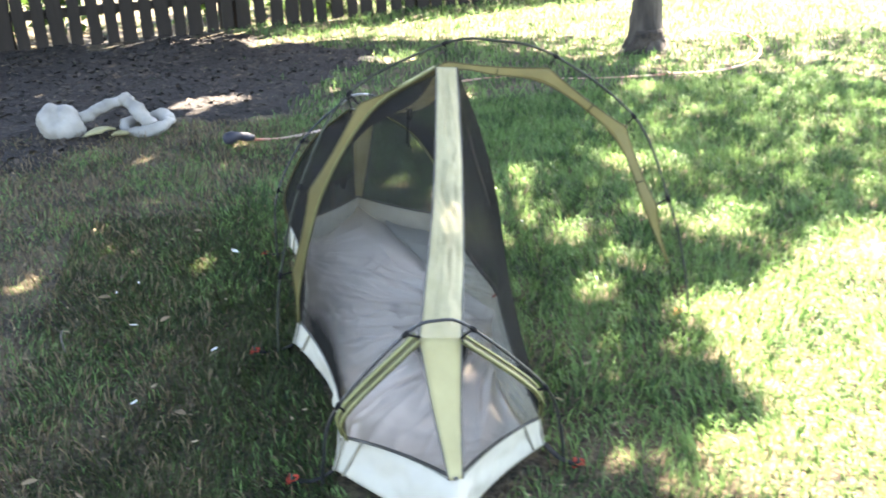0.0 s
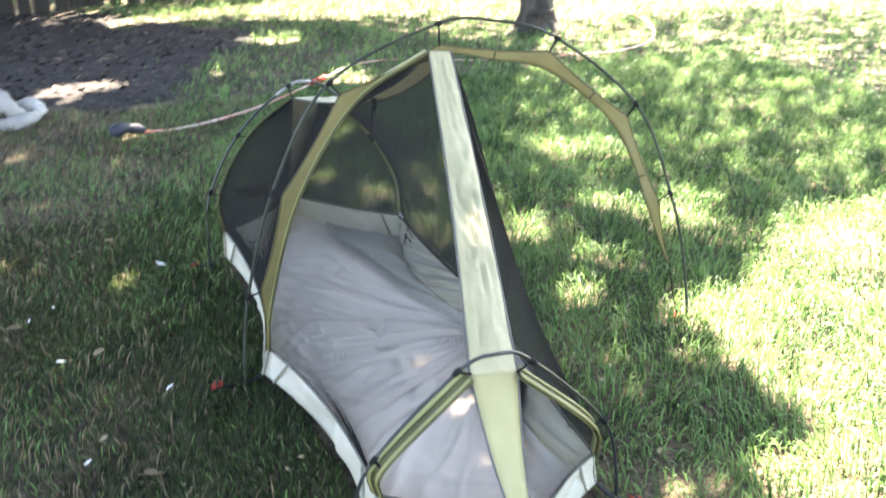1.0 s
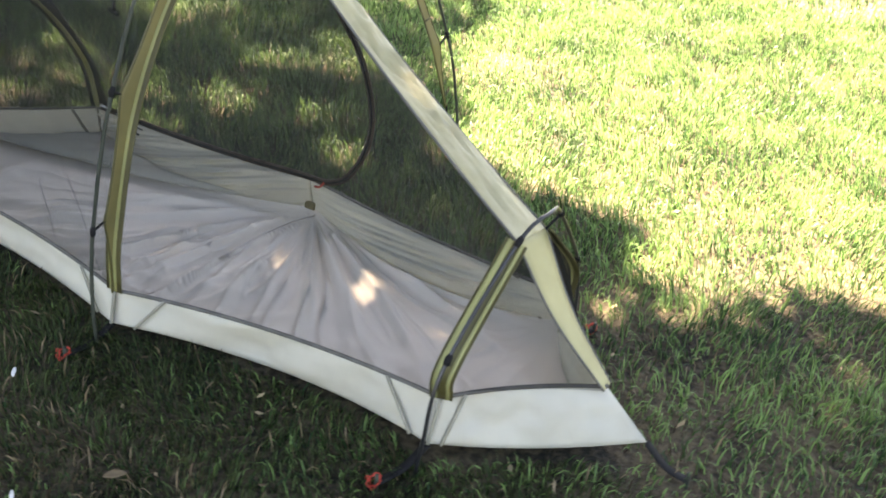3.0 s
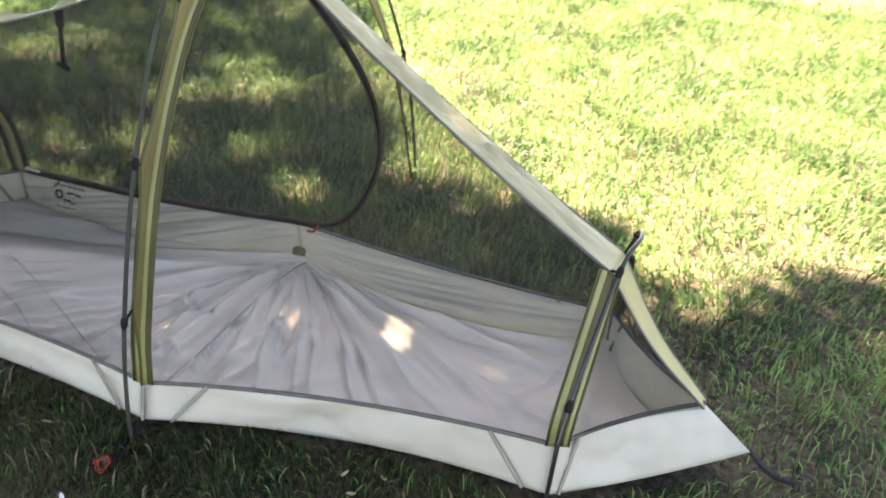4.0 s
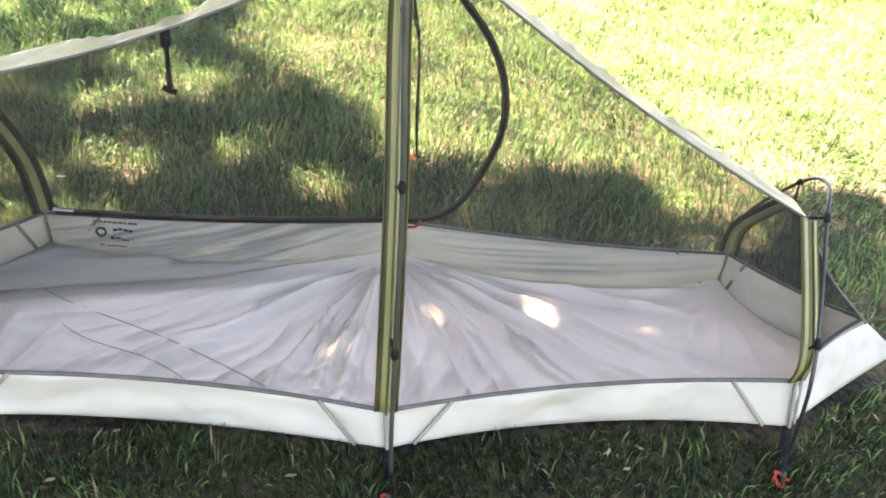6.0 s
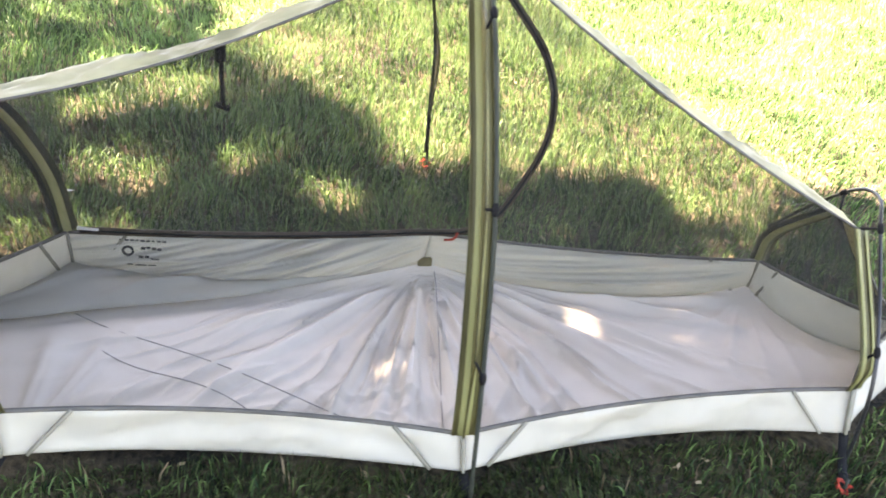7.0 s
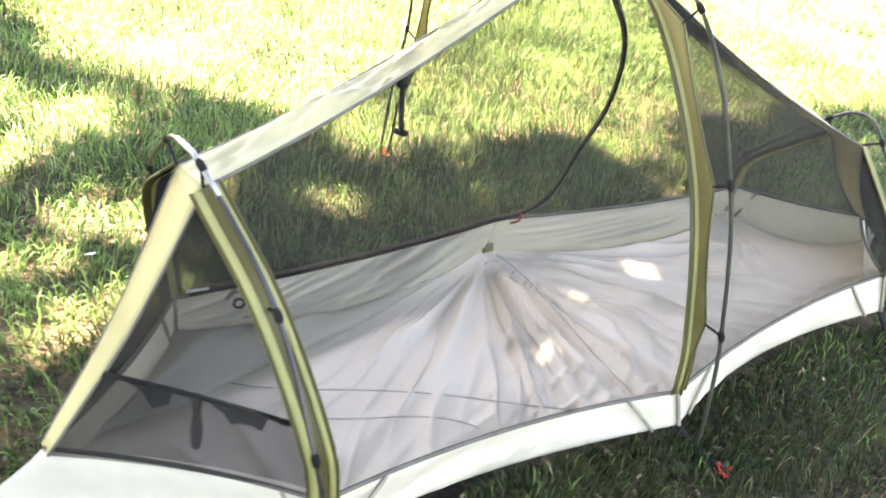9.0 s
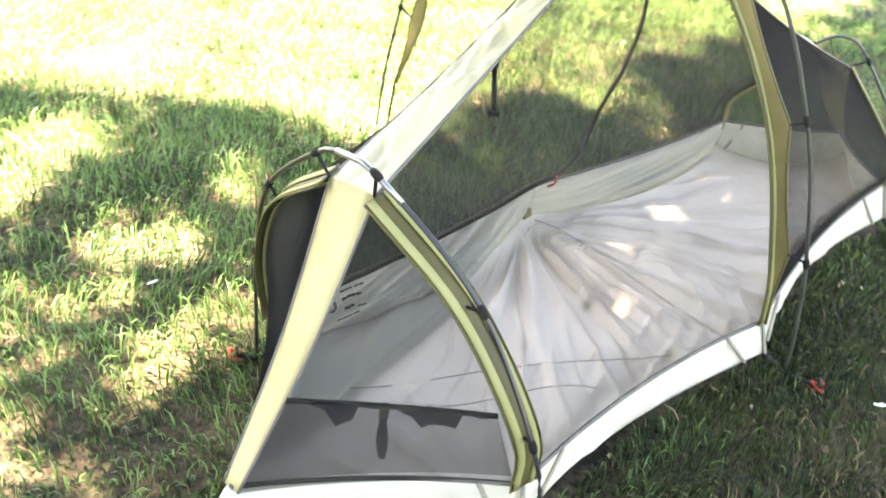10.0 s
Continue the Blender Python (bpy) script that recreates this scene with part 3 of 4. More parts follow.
# pegging straps, cords and pegs
def peg_strap(corner, peg, cord=True, half=0.009):
    corner, peg = np.array(corner, float), np.array(peg, float)
    d = peg - corner
    side_ = np.cross(d, vec(0, 0, 1))
    side_ /= np.linalg.norm(side_)
    path = spline([corner, corner + d * 0.5 + vec(0, 0, -0.008), peg + vec(0, 0, 0.012)], 10)
    s_ = ribbon("peg_strap", path, side_, -half, half, BLACK, tent, "black webbing pegging strap", thick=0.002)
    tube("peg", [peg + vec(0, 0, 0.03), peg + vec(0, 0, 0.02), peg + d * 0.05 + vec(0, 0, -0.08)], 0.004, POLE_METAL, s_, "thin alloy peg")
    if cord:
        t = np.linspace(0, 4 * math.pi, 40)
        c = np.stack([peg[0] + 0.010 * np.cos(t) + 0.008 * np.sin(2.3 * t), peg[1] + 0.013 * np.sin(t) + 0.012 * t / 12, peg[2] + 0.012 + 0.007 * np.sin(1.7 * t)], 1)
        tube("pull_cord", c, 0.0018, ORANGE, s_, "orange pull cord", 6)


peg_strap(MN, (-0.59, -0.005, 0.0))
peg_strap(AN, (-0.525, -0.74, 0.0))
peg_strap(BN, (-0.52, 0.84, 0.0))
peg_strap(BF, (0.25, 0.815, 0.0))
peg_strap(AF, (0.17, -0.86, 0.0))
peg_strap(AT, (-0.185, -1.205, 0.0), False)
peg_strap(BT, (-0.10, 1.33, 0.0), False)
peg_strap(outer_pts[-1], (0.775, -0.118, 0.0), True, 0.0035)

# door zip on the netting: along the rim and up in a D
flat = far_net.reshape(-1, 3)


def on_far_net(y, z):
    i = int(np.argmin((flat[:, 1] - y) ** 2 + (flat[:, 2] - z) ** 2))
    return vec(flat[i, 0] - 0.006, y, z)


door = [on_far_net(y, z) for y, z in ((0.74, 0.124), (0.55, 0.124), (0.36, 0.126), (0.17, 0.131), (0.0, 0.138), (-0.10, 0.147), (-0.17, 0.19), (-0.225, 0.29), (-0.25, 0.40), (-0.24, 0.51), (-0.20, 0.61), (-0.14, 0.69), (-0.06, 0.78))]
door_path = spline(door, 70)
zip_ob = ribbon("door_zip", door_path, across_of(door_path, (-1, 0, 0.15)), -0.008, 0.008, ZIP_BROWN, tent, "dark brown door zip in a D shape", thick=0.003)
tube("zip_coil", door_path + vec(-0.003, 0, 0), 0.0026, BLACK, zip_ob, sides=6)
tube("zip_pull", spline([on_far_net(-0.09, 0.145) + vec(-0.004, 0, 0), on_far_net(-0.08, 0.132) + vec(-0.01, 0, 0), on_far_net(-0.06, 0.125) + vec(-0.008, 0, 0)], 8), 0.003, ORANGE, zip_ob, "orange zip pull cord", 6)
tube("zip_garage", spline([on_far_net(0.745, 0.129), on_far_net(0.70, 0.126)], 5), 0.0042, WHITE, zip_ob, "white zip end", 6)

# hanging loop under the ridge
hang = tube("hanging_loop", spline([vec(0.014, 0.435, 0.628), vec(0.010, 0.433, 0.60), vec(0.004, 0.431, 0.55), vec(0.0, 0.429, 0.515)], 12), 0.0052, BLACK, tent, "black hanging strap with a hook", 6)
tube("hook", spline([vec(0.0, 0.443, 0.518), vec(0.0, 0.431, 0.512), vec(0.0, 0.417, 0.508)], 6), 0.006, BLACK, hang, sides=6)
tube("buckle", [vec(0.014, 0.435, 0.632), vec(0.012, 0.434, 0.596)], 0.010, BLACK, hang, sides=6)

# webbing tag at the middle of the far wall
bm = bmesh.new()
bmesh.ops.create_cube(bm, size=1)
bmesh.ops.scale(bm, vec=(0.006, 0.034, 0.022), verts=bm.verts)
bmesh.ops.bevel(bm, geom=bm.edges[:], offset=0.002, segments=2, affect="EDGES")
tag_ob = part("corner_tag", bm, TAG, tent, "small brown webbing tag")
tag_ob.matrix_world = pose(0.193, -0.026, 0.050, 0, 12, 0)

# faded print on the far wall: bars for the lettering, a ring for the mark
def on_far_wall(y, h):
    i = int(np.argmin(abs(head_wall[:, 15, 1] - y)))
    f = h * 30
    b = min(29, int(f))
    p = head_wall[i, b] * (1 - f + b) + head_wall[i, b + 1] * (f - b)
    return vec(p[0] - 0.003, y, p[2] + 0.002)


for i in range(9):
    y0 = 0.658 - 0.0115 * i
    tube("print_bar", [on_far_wall(y, 0.87) for y in (y0, y0 - 0.003, y0 - (0.008 if i % 3 else 0.005))], 0.0021, INK, tent, sides=5)
for y0, y1, h, w in ((0.612, 0.603, 0.70, 0.003), (0.600, 0.592, 0.72, 0.003), (0.589, 0.580, 0.70, 0.003), (0.577, 0.568, 0.69, 0.003), (0.616, 0.606, 0.52, 0.0028), (0.603, 0.594, 0.53, 0.0028), (0.590, 0.572, 0.50, 0.0016), (0.64, 0.628, 0.33, 0.0014), (0.624, 0.60, 0.32, 0.0014), (0.596, 0.580, 0.33, 0.0014)):
    tube("print_bar", [on_far_wall(y, h) for y in np.linspace(y0, y1, 4)], w, INK, tent, sides=5)
t = np.linspace(0, 2 * math.pi, 15)
tube("print_ring", [on_far_wall(0.640 + 0.011 * math.cos(a), 0.62 + 0.10 * math.sin(a)) for a in t], 0.003, INK, tent, sides=5)

# inner pocket at the head end
pk_l, pk_r = vec(-0.131, 1.018, 0.257), vec(-0.372, 0.822, 0.272)
hem = arc(pk_l, pk_r, mid(pk_l, pk_r, 0.01, -0.015, -0.012), 25)
foot = arc(RBT + vec(-0.01, -0.012, 0.004), RBN + vec(0.02, 0, 0.004), mid(RBT, RBN, 0.02, -0.02, 0.0), 25)
pocket = sheet("pocket", foot, hem, POCKET_NET, tent, "black netting pocket with a drooping hem", 7, 0)
tube("hem", hem, 0.0045, BLACK, pocket, "black hem", 6)
droop = np.array([0.004 + 0.032 * max(0.0, noise.noise(Vector((i * 0.33, 2.2, 0)))) + (0.03 if 5 <= i <= 7 else 0) + (0.028 if 15 <= i <= 19 else 0) for i in range(25)])
droop[0] = droop[-1] = 0.003
sheet("hem_flap", hem + vec(0.002, -0.003, 0), hem + vec(0.002, -0.003, 0) - droop[:, None] * vec(0.1, 0.1, 1), BLACK, pocket, "ragged black hem lining", 3, 0.001)
i = 11
tube("strap", spline([hem[i], hem[i] + vec(0.004, -0.004, -0.05), hem[i] + vec(-0.004, 0.0, -0.10)], 8), [0.008, 0.008, 0.007, 0.007, 0.009, 0.010, 0.009, 0.006], ZIP_BROWN, pocket, "dark strap inside the pocket", 6)
# ---- trees: one stands in the lawn, its crown shades the tent ----
def lit_edge(y):
    """From which x on the lawn lies in full sun, at y."""
    return np.interp(y, [-4, -2.2, -1.8, -1.5, -1.35, -1.22, -1.05, -0.85, -0.7, -0.5, -0.2, -0.05, 0.08, 0.2, 0.32, 0.45, 0.55, 0.75, 1.0],
                     [0.4, 0.5, 0.55, 0.64, 0.72, 0.62, 0.57, 0.65, 0.74, 0.74, 0.8, 0.88, 1.12, 1.32, 1.5, 1.7, 2.1, 3.3, 6.5])


def dapple_edge(y):
    """From which x on the shade is broken by patches of sun, at y."""
    return np.interp(y, [-4, 0.0, 0.3, 0.6, 1.0, 2.0, 3.0, 4.0, 6.0], [9, 9, 1.2, 1.05, 1.0, 1.1, 1.7, 2.1, 0.9])


# small gaps in the crown: where their light falls, and how wide they are
FLECKS = [(-0.025, -0.38, 0.048), (0.03, -0.60, 0.036), (-0.17, -0.18, 0.030), (-0.03, -0.785, 0.036), (-0.11, -0.61, 0.030), (-0.205, 0.06, 0.046), (-0.29, -0.77, 0.04), (-0.29, -0.87, 0.04),
          (0.58, 0.15, 0.10), (0.65, 0.64, 0.10), (0.72, 0.78, 0.09), (0.50, 0.51, 0.06), (0.50, 1.06, 0.06), (0.28, 1.04, 0.05), (1.13, 0.86, 0.12), (1.26, 0.58, 0.13),
          (1.40, 0.75, 0.10), (1.38, 1.51, 0.16), (0.75, 0.40, 0.06), (0.85, -0.12, 0.10), (0.68, -0.30, 0.06), (0.72, 1.6, 0.12), (0.82, 3.46, 0.16), (0.4, 2.3, 0.12),
          (-0.83, 3.68, 0.17), (-0.66, 3.72, 0.13), (-0.95, 3.62, 0.10), (0.63, 4.87, 0.2)]


def make_tree():
    root = tagged(new("tree"), "grey-barked lawn tree with a dark scarred foot", "tree")
    base = vec(2.56, 4.40, 0)
    P = spline([base + vec(0, 0, -0.1), base + vec(0.0, 0, 0.12), base + vec(0.03, 0, 0.6), base + vec(0.05, -0.05, 2.2), base + vec(-0.1, -0.15, 4.2), base + vec(-0.3, -0.3, 6.5)], 60)
    z = P[:, 2]
    R = 0.115 - 0.011 * z + 0.09 * np.exp(-np.clip(z, 0, None) / 0.09)
    V, F = tube_data(P, np.clip(R, 0.02, 1), 20)
    V = [v + (v - P[i // 20]) * 0.22 * noise.noise(Vector(v * 6.0)) for i, v in enumerate(V)]
    build("trunk", V, F, BARK, root)
    zz = np.linspace(-0.05, 0.17, 10)
    V, F = tube_data(np.stack([base[0] + 0 * zz, base[1] + 0 * zz, zz], 1), 0.135 + 0.10 * np.exp(-np.clip(zz, 0, None) / 0.05), 24)
    V = [v + (v - vec(base[0], base[1], v[2])) * 0.5 * noise.noise(Vector((v[0] * 7, v[1] * 7, v[2] * 4))) for v in V]
    build("root_flare", V, F, DARK_BARK, root, "dark rough bark at the foot")
    r = np.random.default_rng(11)
    for i in range(9):
        s0 = P[34 + 2 * i]
        a = i * 2.4 + 0.5
        d = vec(math.cos(a) * 2.2 - 1.0, math.sin(a) * 2.2 - 0.6, 1.3 + 0.1 * i)
        L = spline([s0, s0 + d * 0.45 + vec(0, 0, 0.2), s0 + d], 14)
        tube("limb", L, np.linspace(0.05, 0.012, 14), BARK, root, sides=7)
    # leaves, thickest over the shaded lawn, with gaps for flecks of sun
    n = 330000
    gx_, gy_ = r.uniform(-6.0, 6.0, n), r.uniform(-5.0, 8.5, n)
    ragged = 0.05 * r.standard_normal(n)
    gaps = np.array([noise.noise(Vector((x * 1.3, y * 1.3, 4.4))) + 0.8 * noise.noise(Vector((x * 3.4, y * 3.4, 9.1))) for x, y in zip(gx_, gy_)])
    fine = np.array([noise.noise(Vector((x * 4.6, y * 4.6, 1.7))) + 0.5 * noise.noise(Vector((x * 9.5, y * 9.5, 3.1))) for x, y in zip(gx_, gy_)])
    tent_side = (gx_ > -0.98) & (gx_ < 0.25 - 0.35 * np.clip(gy_ - 0.85, 0, 0.5) / 0.5) & (gy_ < 1.4)
    keep = np.where(tent_side, 0.95, np.where(gx_ >= 0.25 - 0.35 * np.clip(gy_ - 0.85, 0, 0.5) / 0.5, np.where(gy_ > 1.7, 0.92, np.where((gx_ < 0.75) & (gy_ > -0.8), np.where(gy_ > 0.6, 0.20, 0.62), np.where(gy_ > -0.2, 0.5, np.where(gy_ > -1.05, 0.10, 0.42)))), 0.9))
    # dappled lawn behind the tent, brighter further off
    dapple = gx_ > dapple_edge(gy_) + ragged
    keep = np.where(dapple, np.where(0.55 * gaps + fine > 0.12 + 0.33 * (gx_ < 2.3) - 0.10 * np.clip(gy_ - 2.5, 0, 3), 0.07, np.where(gx_ < 2.3, 0.28, 0.22)), keep)
    # thin light under the crown's other side
    dim = (gx_ < -0.6) & (gy_ < 2.6)
    keep = np.where(dim & (fine + 0.35 * gaps > 0.42), 0.26, keep)
    keep = np.where((gx_ < 0.4) & (gy_ >= 2.4) & (fine + 0.3 * gaps > 0.72), 0.06, keep)
    for fx, fy, fr in FLECKS:
        keep = np.where((gx_ - fx) ** 2 + (gy_ - fy) ** 2 < (fr * (1 + (0.9 if fr > 0.055 else 0) * fine)) ** 2, 0, keep)
    keep = np.where(gx_ + 0.08 * fine > lit_edge(gy_) + ragged, 0.002, keep)
    rounded = 1 - ((gx_ + 0.3) / 6.2) ** 2 - ((gy_ - 1.8) / 6.8) ** 2
    keep = keep * np.clip(rounded * 3.5 + 1.0 * gaps, 0, 1)
    far = np.interp(gx_, [-3, -0.4, 0.9, 2.4, 2.9, 4.2, 6], [6.9, 6.1, 5.7, 5.3, 4.6, 4.6, 4.2]) + 0.25 * fine
    keep = np.where(gy_ > far, keep * 0.06, keep)
    k = r.random(n) < keep
    gx_, gy_ = gx_[k], gy_[k]
    m = len(gx_)
    h = r.uniform(4.6, 7.4, m)
    S = np.array(SUN_DIR) / SUN_DIR.z
    C = np.stack([gx_ + S[0] * h, gy_ + S[1] * h, h], 1)
    u = r.standard_normal((m, 3)) + vec(0, 0, 0)
    u[:, 2] *= 0.5
    u /= np.linalg.norm(u, axis=1)[:, None]
    w = np.cross(u, r.standard_normal((m, 3)) * vec(0.4, 0.4, 1))
    w /= np.linalg.norm(w, axis=1)[:, None]
    sz = (r.uniform(0.05, 0.085, m) * np.where((np.abs(gx_ + 0.15) < 0.5) & (np.abs(gy_) < 1.3), 1.1, 1.0))[:, None]
    V = np.stack([C - u * sz, C - w * sz * 0.55, C + u * sz, C + w * sz * 0.55], 1).reshape(-1, 3)
    q = np.arange(m)[:, None] * 4
    T = np.concatenate([q + vec(0, 1, 2).astype(int), q + vec(0, 2, 3).astype(int)], 0)
    big_mesh("crown", V, T, LEAF, root)


make_tree()

# ---- fence ----
fence = empty("fence", "dark weathered wooden picket fence along the edge of the lawn", "fence")
f0, f1 = vec(-5.6, 5.85, 0), vec(5.2, 8.5, 0)
fd = (f1 - f0) / np.linalg.norm(f1 - f0)
fn = vec(-fd[1], fd[0], 0)


def picket_mesh(seed):
    r = random.Random(seed)
    w, h, t = r.uniform(0.100, 0.135), r.uniform(1.70, 1.80), 0.02
    z0 = r.uniform(-0.03, 0.0)
    bm = bmesh.new()
    prof = [(-w / 2, z0), (w / 2, z0 + r.uniform(-0.02, 0.02)), (w / 2 + r.uniform(-0.006, 0.006), h * 0.5), (w / 2 - 0.003, h - 0.05), (w / 2 - 0.025, h), (-w / 2 + 0.025, h), (-w / 2 + 0.002, h - 0.05), (-w / 2 + r.uniform(-0.006, 0.006), h * 0.5)]
    a = [bm.verts.new((x, -t / 2, z)) for x, z in prof]
    b = [bm.verts.new((x, t / 2, z)) for x, z in prof]
    bm.faces.new(a)
    bm.faces.new(list(reversed(b)))
    for i in range(len(a)):
        bm.faces.new((a[i], b[i], b[(i + 1) % 8], a[(i + 1) % 8]))
    me = bpy.data.meshes.new("picket")
    bm.normal_update()
    bm.to_mesh(me)
    bm.free()
    me.materials.append(FENCE_WOOD)
    return me


pickets = [picket_mesh(i) for i in range(7)]
r = random.Random(8)
length = np.linalg.norm(f1 - f0)
ang = math.degrees(math.atan2(fd[1], fd[0]))
d = 0.0
while d < length:
    p = f0 + fd * d
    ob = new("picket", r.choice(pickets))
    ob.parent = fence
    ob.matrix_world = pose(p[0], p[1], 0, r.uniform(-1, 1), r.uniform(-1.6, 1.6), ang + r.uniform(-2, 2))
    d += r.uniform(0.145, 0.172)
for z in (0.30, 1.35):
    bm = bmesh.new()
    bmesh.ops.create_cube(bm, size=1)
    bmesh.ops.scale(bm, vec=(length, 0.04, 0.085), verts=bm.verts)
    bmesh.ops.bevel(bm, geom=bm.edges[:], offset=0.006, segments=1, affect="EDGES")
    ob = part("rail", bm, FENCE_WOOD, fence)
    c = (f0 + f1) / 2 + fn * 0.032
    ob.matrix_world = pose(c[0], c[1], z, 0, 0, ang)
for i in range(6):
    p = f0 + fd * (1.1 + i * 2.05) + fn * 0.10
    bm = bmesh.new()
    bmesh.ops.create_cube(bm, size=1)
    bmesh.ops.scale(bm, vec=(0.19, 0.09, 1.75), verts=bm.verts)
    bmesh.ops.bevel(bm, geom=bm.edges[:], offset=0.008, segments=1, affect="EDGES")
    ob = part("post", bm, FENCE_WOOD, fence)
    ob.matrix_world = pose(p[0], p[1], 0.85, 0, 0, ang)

# ---- shrubs behind the fence ----
n = 13000
u_, b_ = rng.uniform(0, length, n), rng.uniform(0.5, 1.7, n)
z_ = rng.uniform(0, 1, n) ** 0.8 * (1.5 + 0.5 * np.sin(1.7 * u_) + 0.3 * np.sin(4.3 * u_ + 1))
keep_ = np.sin(2.3 * u_ + 1.5 * z_) + np.sin(5.1 * u_ - 3 * z_ + 1) * 0.7 + rng.normal(0, 0.5, n) > -0.25
u_, b_, z_ = u_[keep_], b_[keep_], z_[keep_]
C = f0[None] + fd[None] * u_[:, None] + fn[None] * b_[:, None] + np.stack([0 * z_, 0 * z_, z_], 1)
u = rng.standard_normal((len(C), 3))
u /= np.linalg.norm(u, axis=1)[:, None]
w = np.cross(u, rng.standard_normal((len(C), 3)))
w /= np.linalg.norm(w, axis=1)[:, None]
sz = rng.uniform(0.04, 0.085, len(C))[:, None]
q = np.arange(len(C))[:, None] * 4
tagged(big_mesh("shrubs", np.stack([C - u * sz, C - w * sz * 0.55, C + u * sz, C + w * sz * 0.55], 1).reshape(-1, 3), np.concatenate([q + np.array([0, 1, 2]), q + np.array([0, 2, 3])], 0), LEAF),
       "leafy green shrubs seen between the fence pickets", "shrubs", kind="stuff")

# ---- mulch bed before the fence ----
MULCH = material("dark_bark_mulch", (0.004, 0.0033, 0.0035), (0.021, 0.017, 0.015), 0.95, 5, 8, 0.9, 45, 0.03, fine=0.8)
CHIP = material("bark_chips", (0.006, 0.005, 0.0045), (0.058, 0.045, 0.036), 0.9, 3, 3, 0, island=1.1)


def in_bed(x, y):
    """Above zero inside the bed's ragged outline."""
    return 1 - ((x + 2.2) / 2.5) ** 2 - ((y - 4.9) / 2.2) ** 2 + 0.34 * np.sin(3.1 * x + 1) * np.sin(2.7 * y) + 0.22 * np.sin(7.7 * x - 4 * y) + 0.15 * np.sin(13 * x + 9 * y)


mx, my = np.meshgrid(np.linspace(-5.2, 1.2, 110), np.linspace(2.2, 7.4, 80), indexing="ij")
inside_bed = in_bed(mx, my)
mz = bumps(mx, my) + np.clip(inside_bed, -0.6, 0.4) * 0.05
bed = build("mulch_bed", np.stack([mx, my, mz], 2).reshape(-1, 3), grid_faces(110, 80), MULCH)
tagged(bed, "low bed of dark bark mulch before the fence", "mulch", kind="structure")
cx, cy = rng.uniform(-4.4, 0.8, 9000), rng.uniform(2.5, 7.1, 9000)
k = in_bed(cx, cy) > rng.uniform(-0.12, 0.25, 9000)
cx, cy = cx[k], cy[k]
ca, cs = rng.uniform(0, 6.28, len(cx)), rng.uniform(0.010, 0.035, len(cx))
cu = np.stack([np.cos(ca), np.sin(ca), rng.uniform(-0.5, 0.5, len(cx))], 1) * cs[:, None]
cw = np.stack([-np.sin(ca), np.cos(ca), rng.uniform(-0.5, 0.5, len(cx))], 1) * cs[:, None] * 0.45
cc = np.stack([cx, cy, bumps(cx, cy) + np.clip(in_bed(cx, cy), -0.6, 0.4) * 0.05 + 0.008], 1)
cv = np.stack([cc - cu, cc - cw, cc + cu, cc + cw], 1).reshape(-1, 3)
cq = np.arange(len(cx))[:, None] * 4
tagged(big_mesh("mulch_chips", cv, np.concatenate([cq + np.array([0, 1, 2]), cq + np.array([0, 2, 3])], 0), CHIP), "dark bark chips over the bed", "mulch", kind="stuff")

# ---- things on the lawn ----
hose = empty("garden_hose", "faded pink and white garden hose lying across the lawn", "hose")
hose_path = spline([(-0.50, 2.63, 0.022), (-0.29, 2.69, 0.006), (0.09, 2.87, 0.018), (0.54, 3.30, 0.025), (0.93, 3.73, 0.02), (1.3, 3.85, -0.004), (1.8, 3.6, -0.004), (2.33, 3.37, 0.03), (2.66, 3.34, 0.035), (3.03, 3.55, 0.04), (3.34, 4.03, 0.04), (3.49, 4.52, 0.04), (3.5, 5.0, 0.02)], 90)
tube("hose_line", hose_path - vec(0, 0, 0.006), 0.0075, HOSE, hose, "", 8)
tube("nozzle", spline([(-0.66, 2.55, 0.05), (-0.6, 2.58, 0.06), (-0.55, 2.61, 0.045), (-0.5, 2.63, 0.03)], 10), [0.022, 0.034, 0.036, 0.03, 0.024, 0.022, 0.026, 0.026, 0.02, 0.016], RUBBER, hose, "black rubber spray nozzle", 10)
tube("joint", hose_path[19:23], 0.018, ORANGE, hose, "orange coupling", 8)

bundle = empty("plastic_bundle", "crumpled dirty white plastic bundle lying on bare soil", "bundle")


def crumpled(name, path, radius, mat, label, amount=0.3, flat=1.0, sides=14):
    """A rumpled roll of plastic along a path."""
    V, F = tube_data(path, radius, sides)
    out = []
    for i, v in enumerate(V):
        c = np.array(path[i // sides], float)
        k = 1 + amount * (noise.noise(Vector(v * 13.0)) + 0.6 * noise.noise(Vector(v * 33.0)))
        d = (v - c) * k
        d[2] *= flat
        out.append(c + d)
    return build(name, out, F, mat, bundle, label)


bm = bmesh.new()
bmesh.ops.create_icosphere(bm, subdivisions=4, radius=0.125)
for v in bm.verts:
    v.co *= 1 + 0.25 * noise.noise(v.co * 9) + 0.16 * abs(noise.noise(v.co * 22)) - 0.18 * math.exp(-(v.co.x / 0.025) ** 2) * (v.co.z > 0.03)
    v.co.z = max(v.co.z * 0.95, -0.09)
for f in bm.faces:
    f.smooth = True
lump = part("lump", bm, BUNDLE, bundle)
lump.location = (-1.585, 3.13, 0.09)
crumpled("fold", spline([(-1.48, 3.16, 0.10), (-1.38, 3.2, 0.135), (-1.27, 3.22, 0.17), (-1.22, 3.21, 0.185)], 26), np.linspace(0.04, 0.045, 26), BUNDLE, "", 0.5, 0.8)
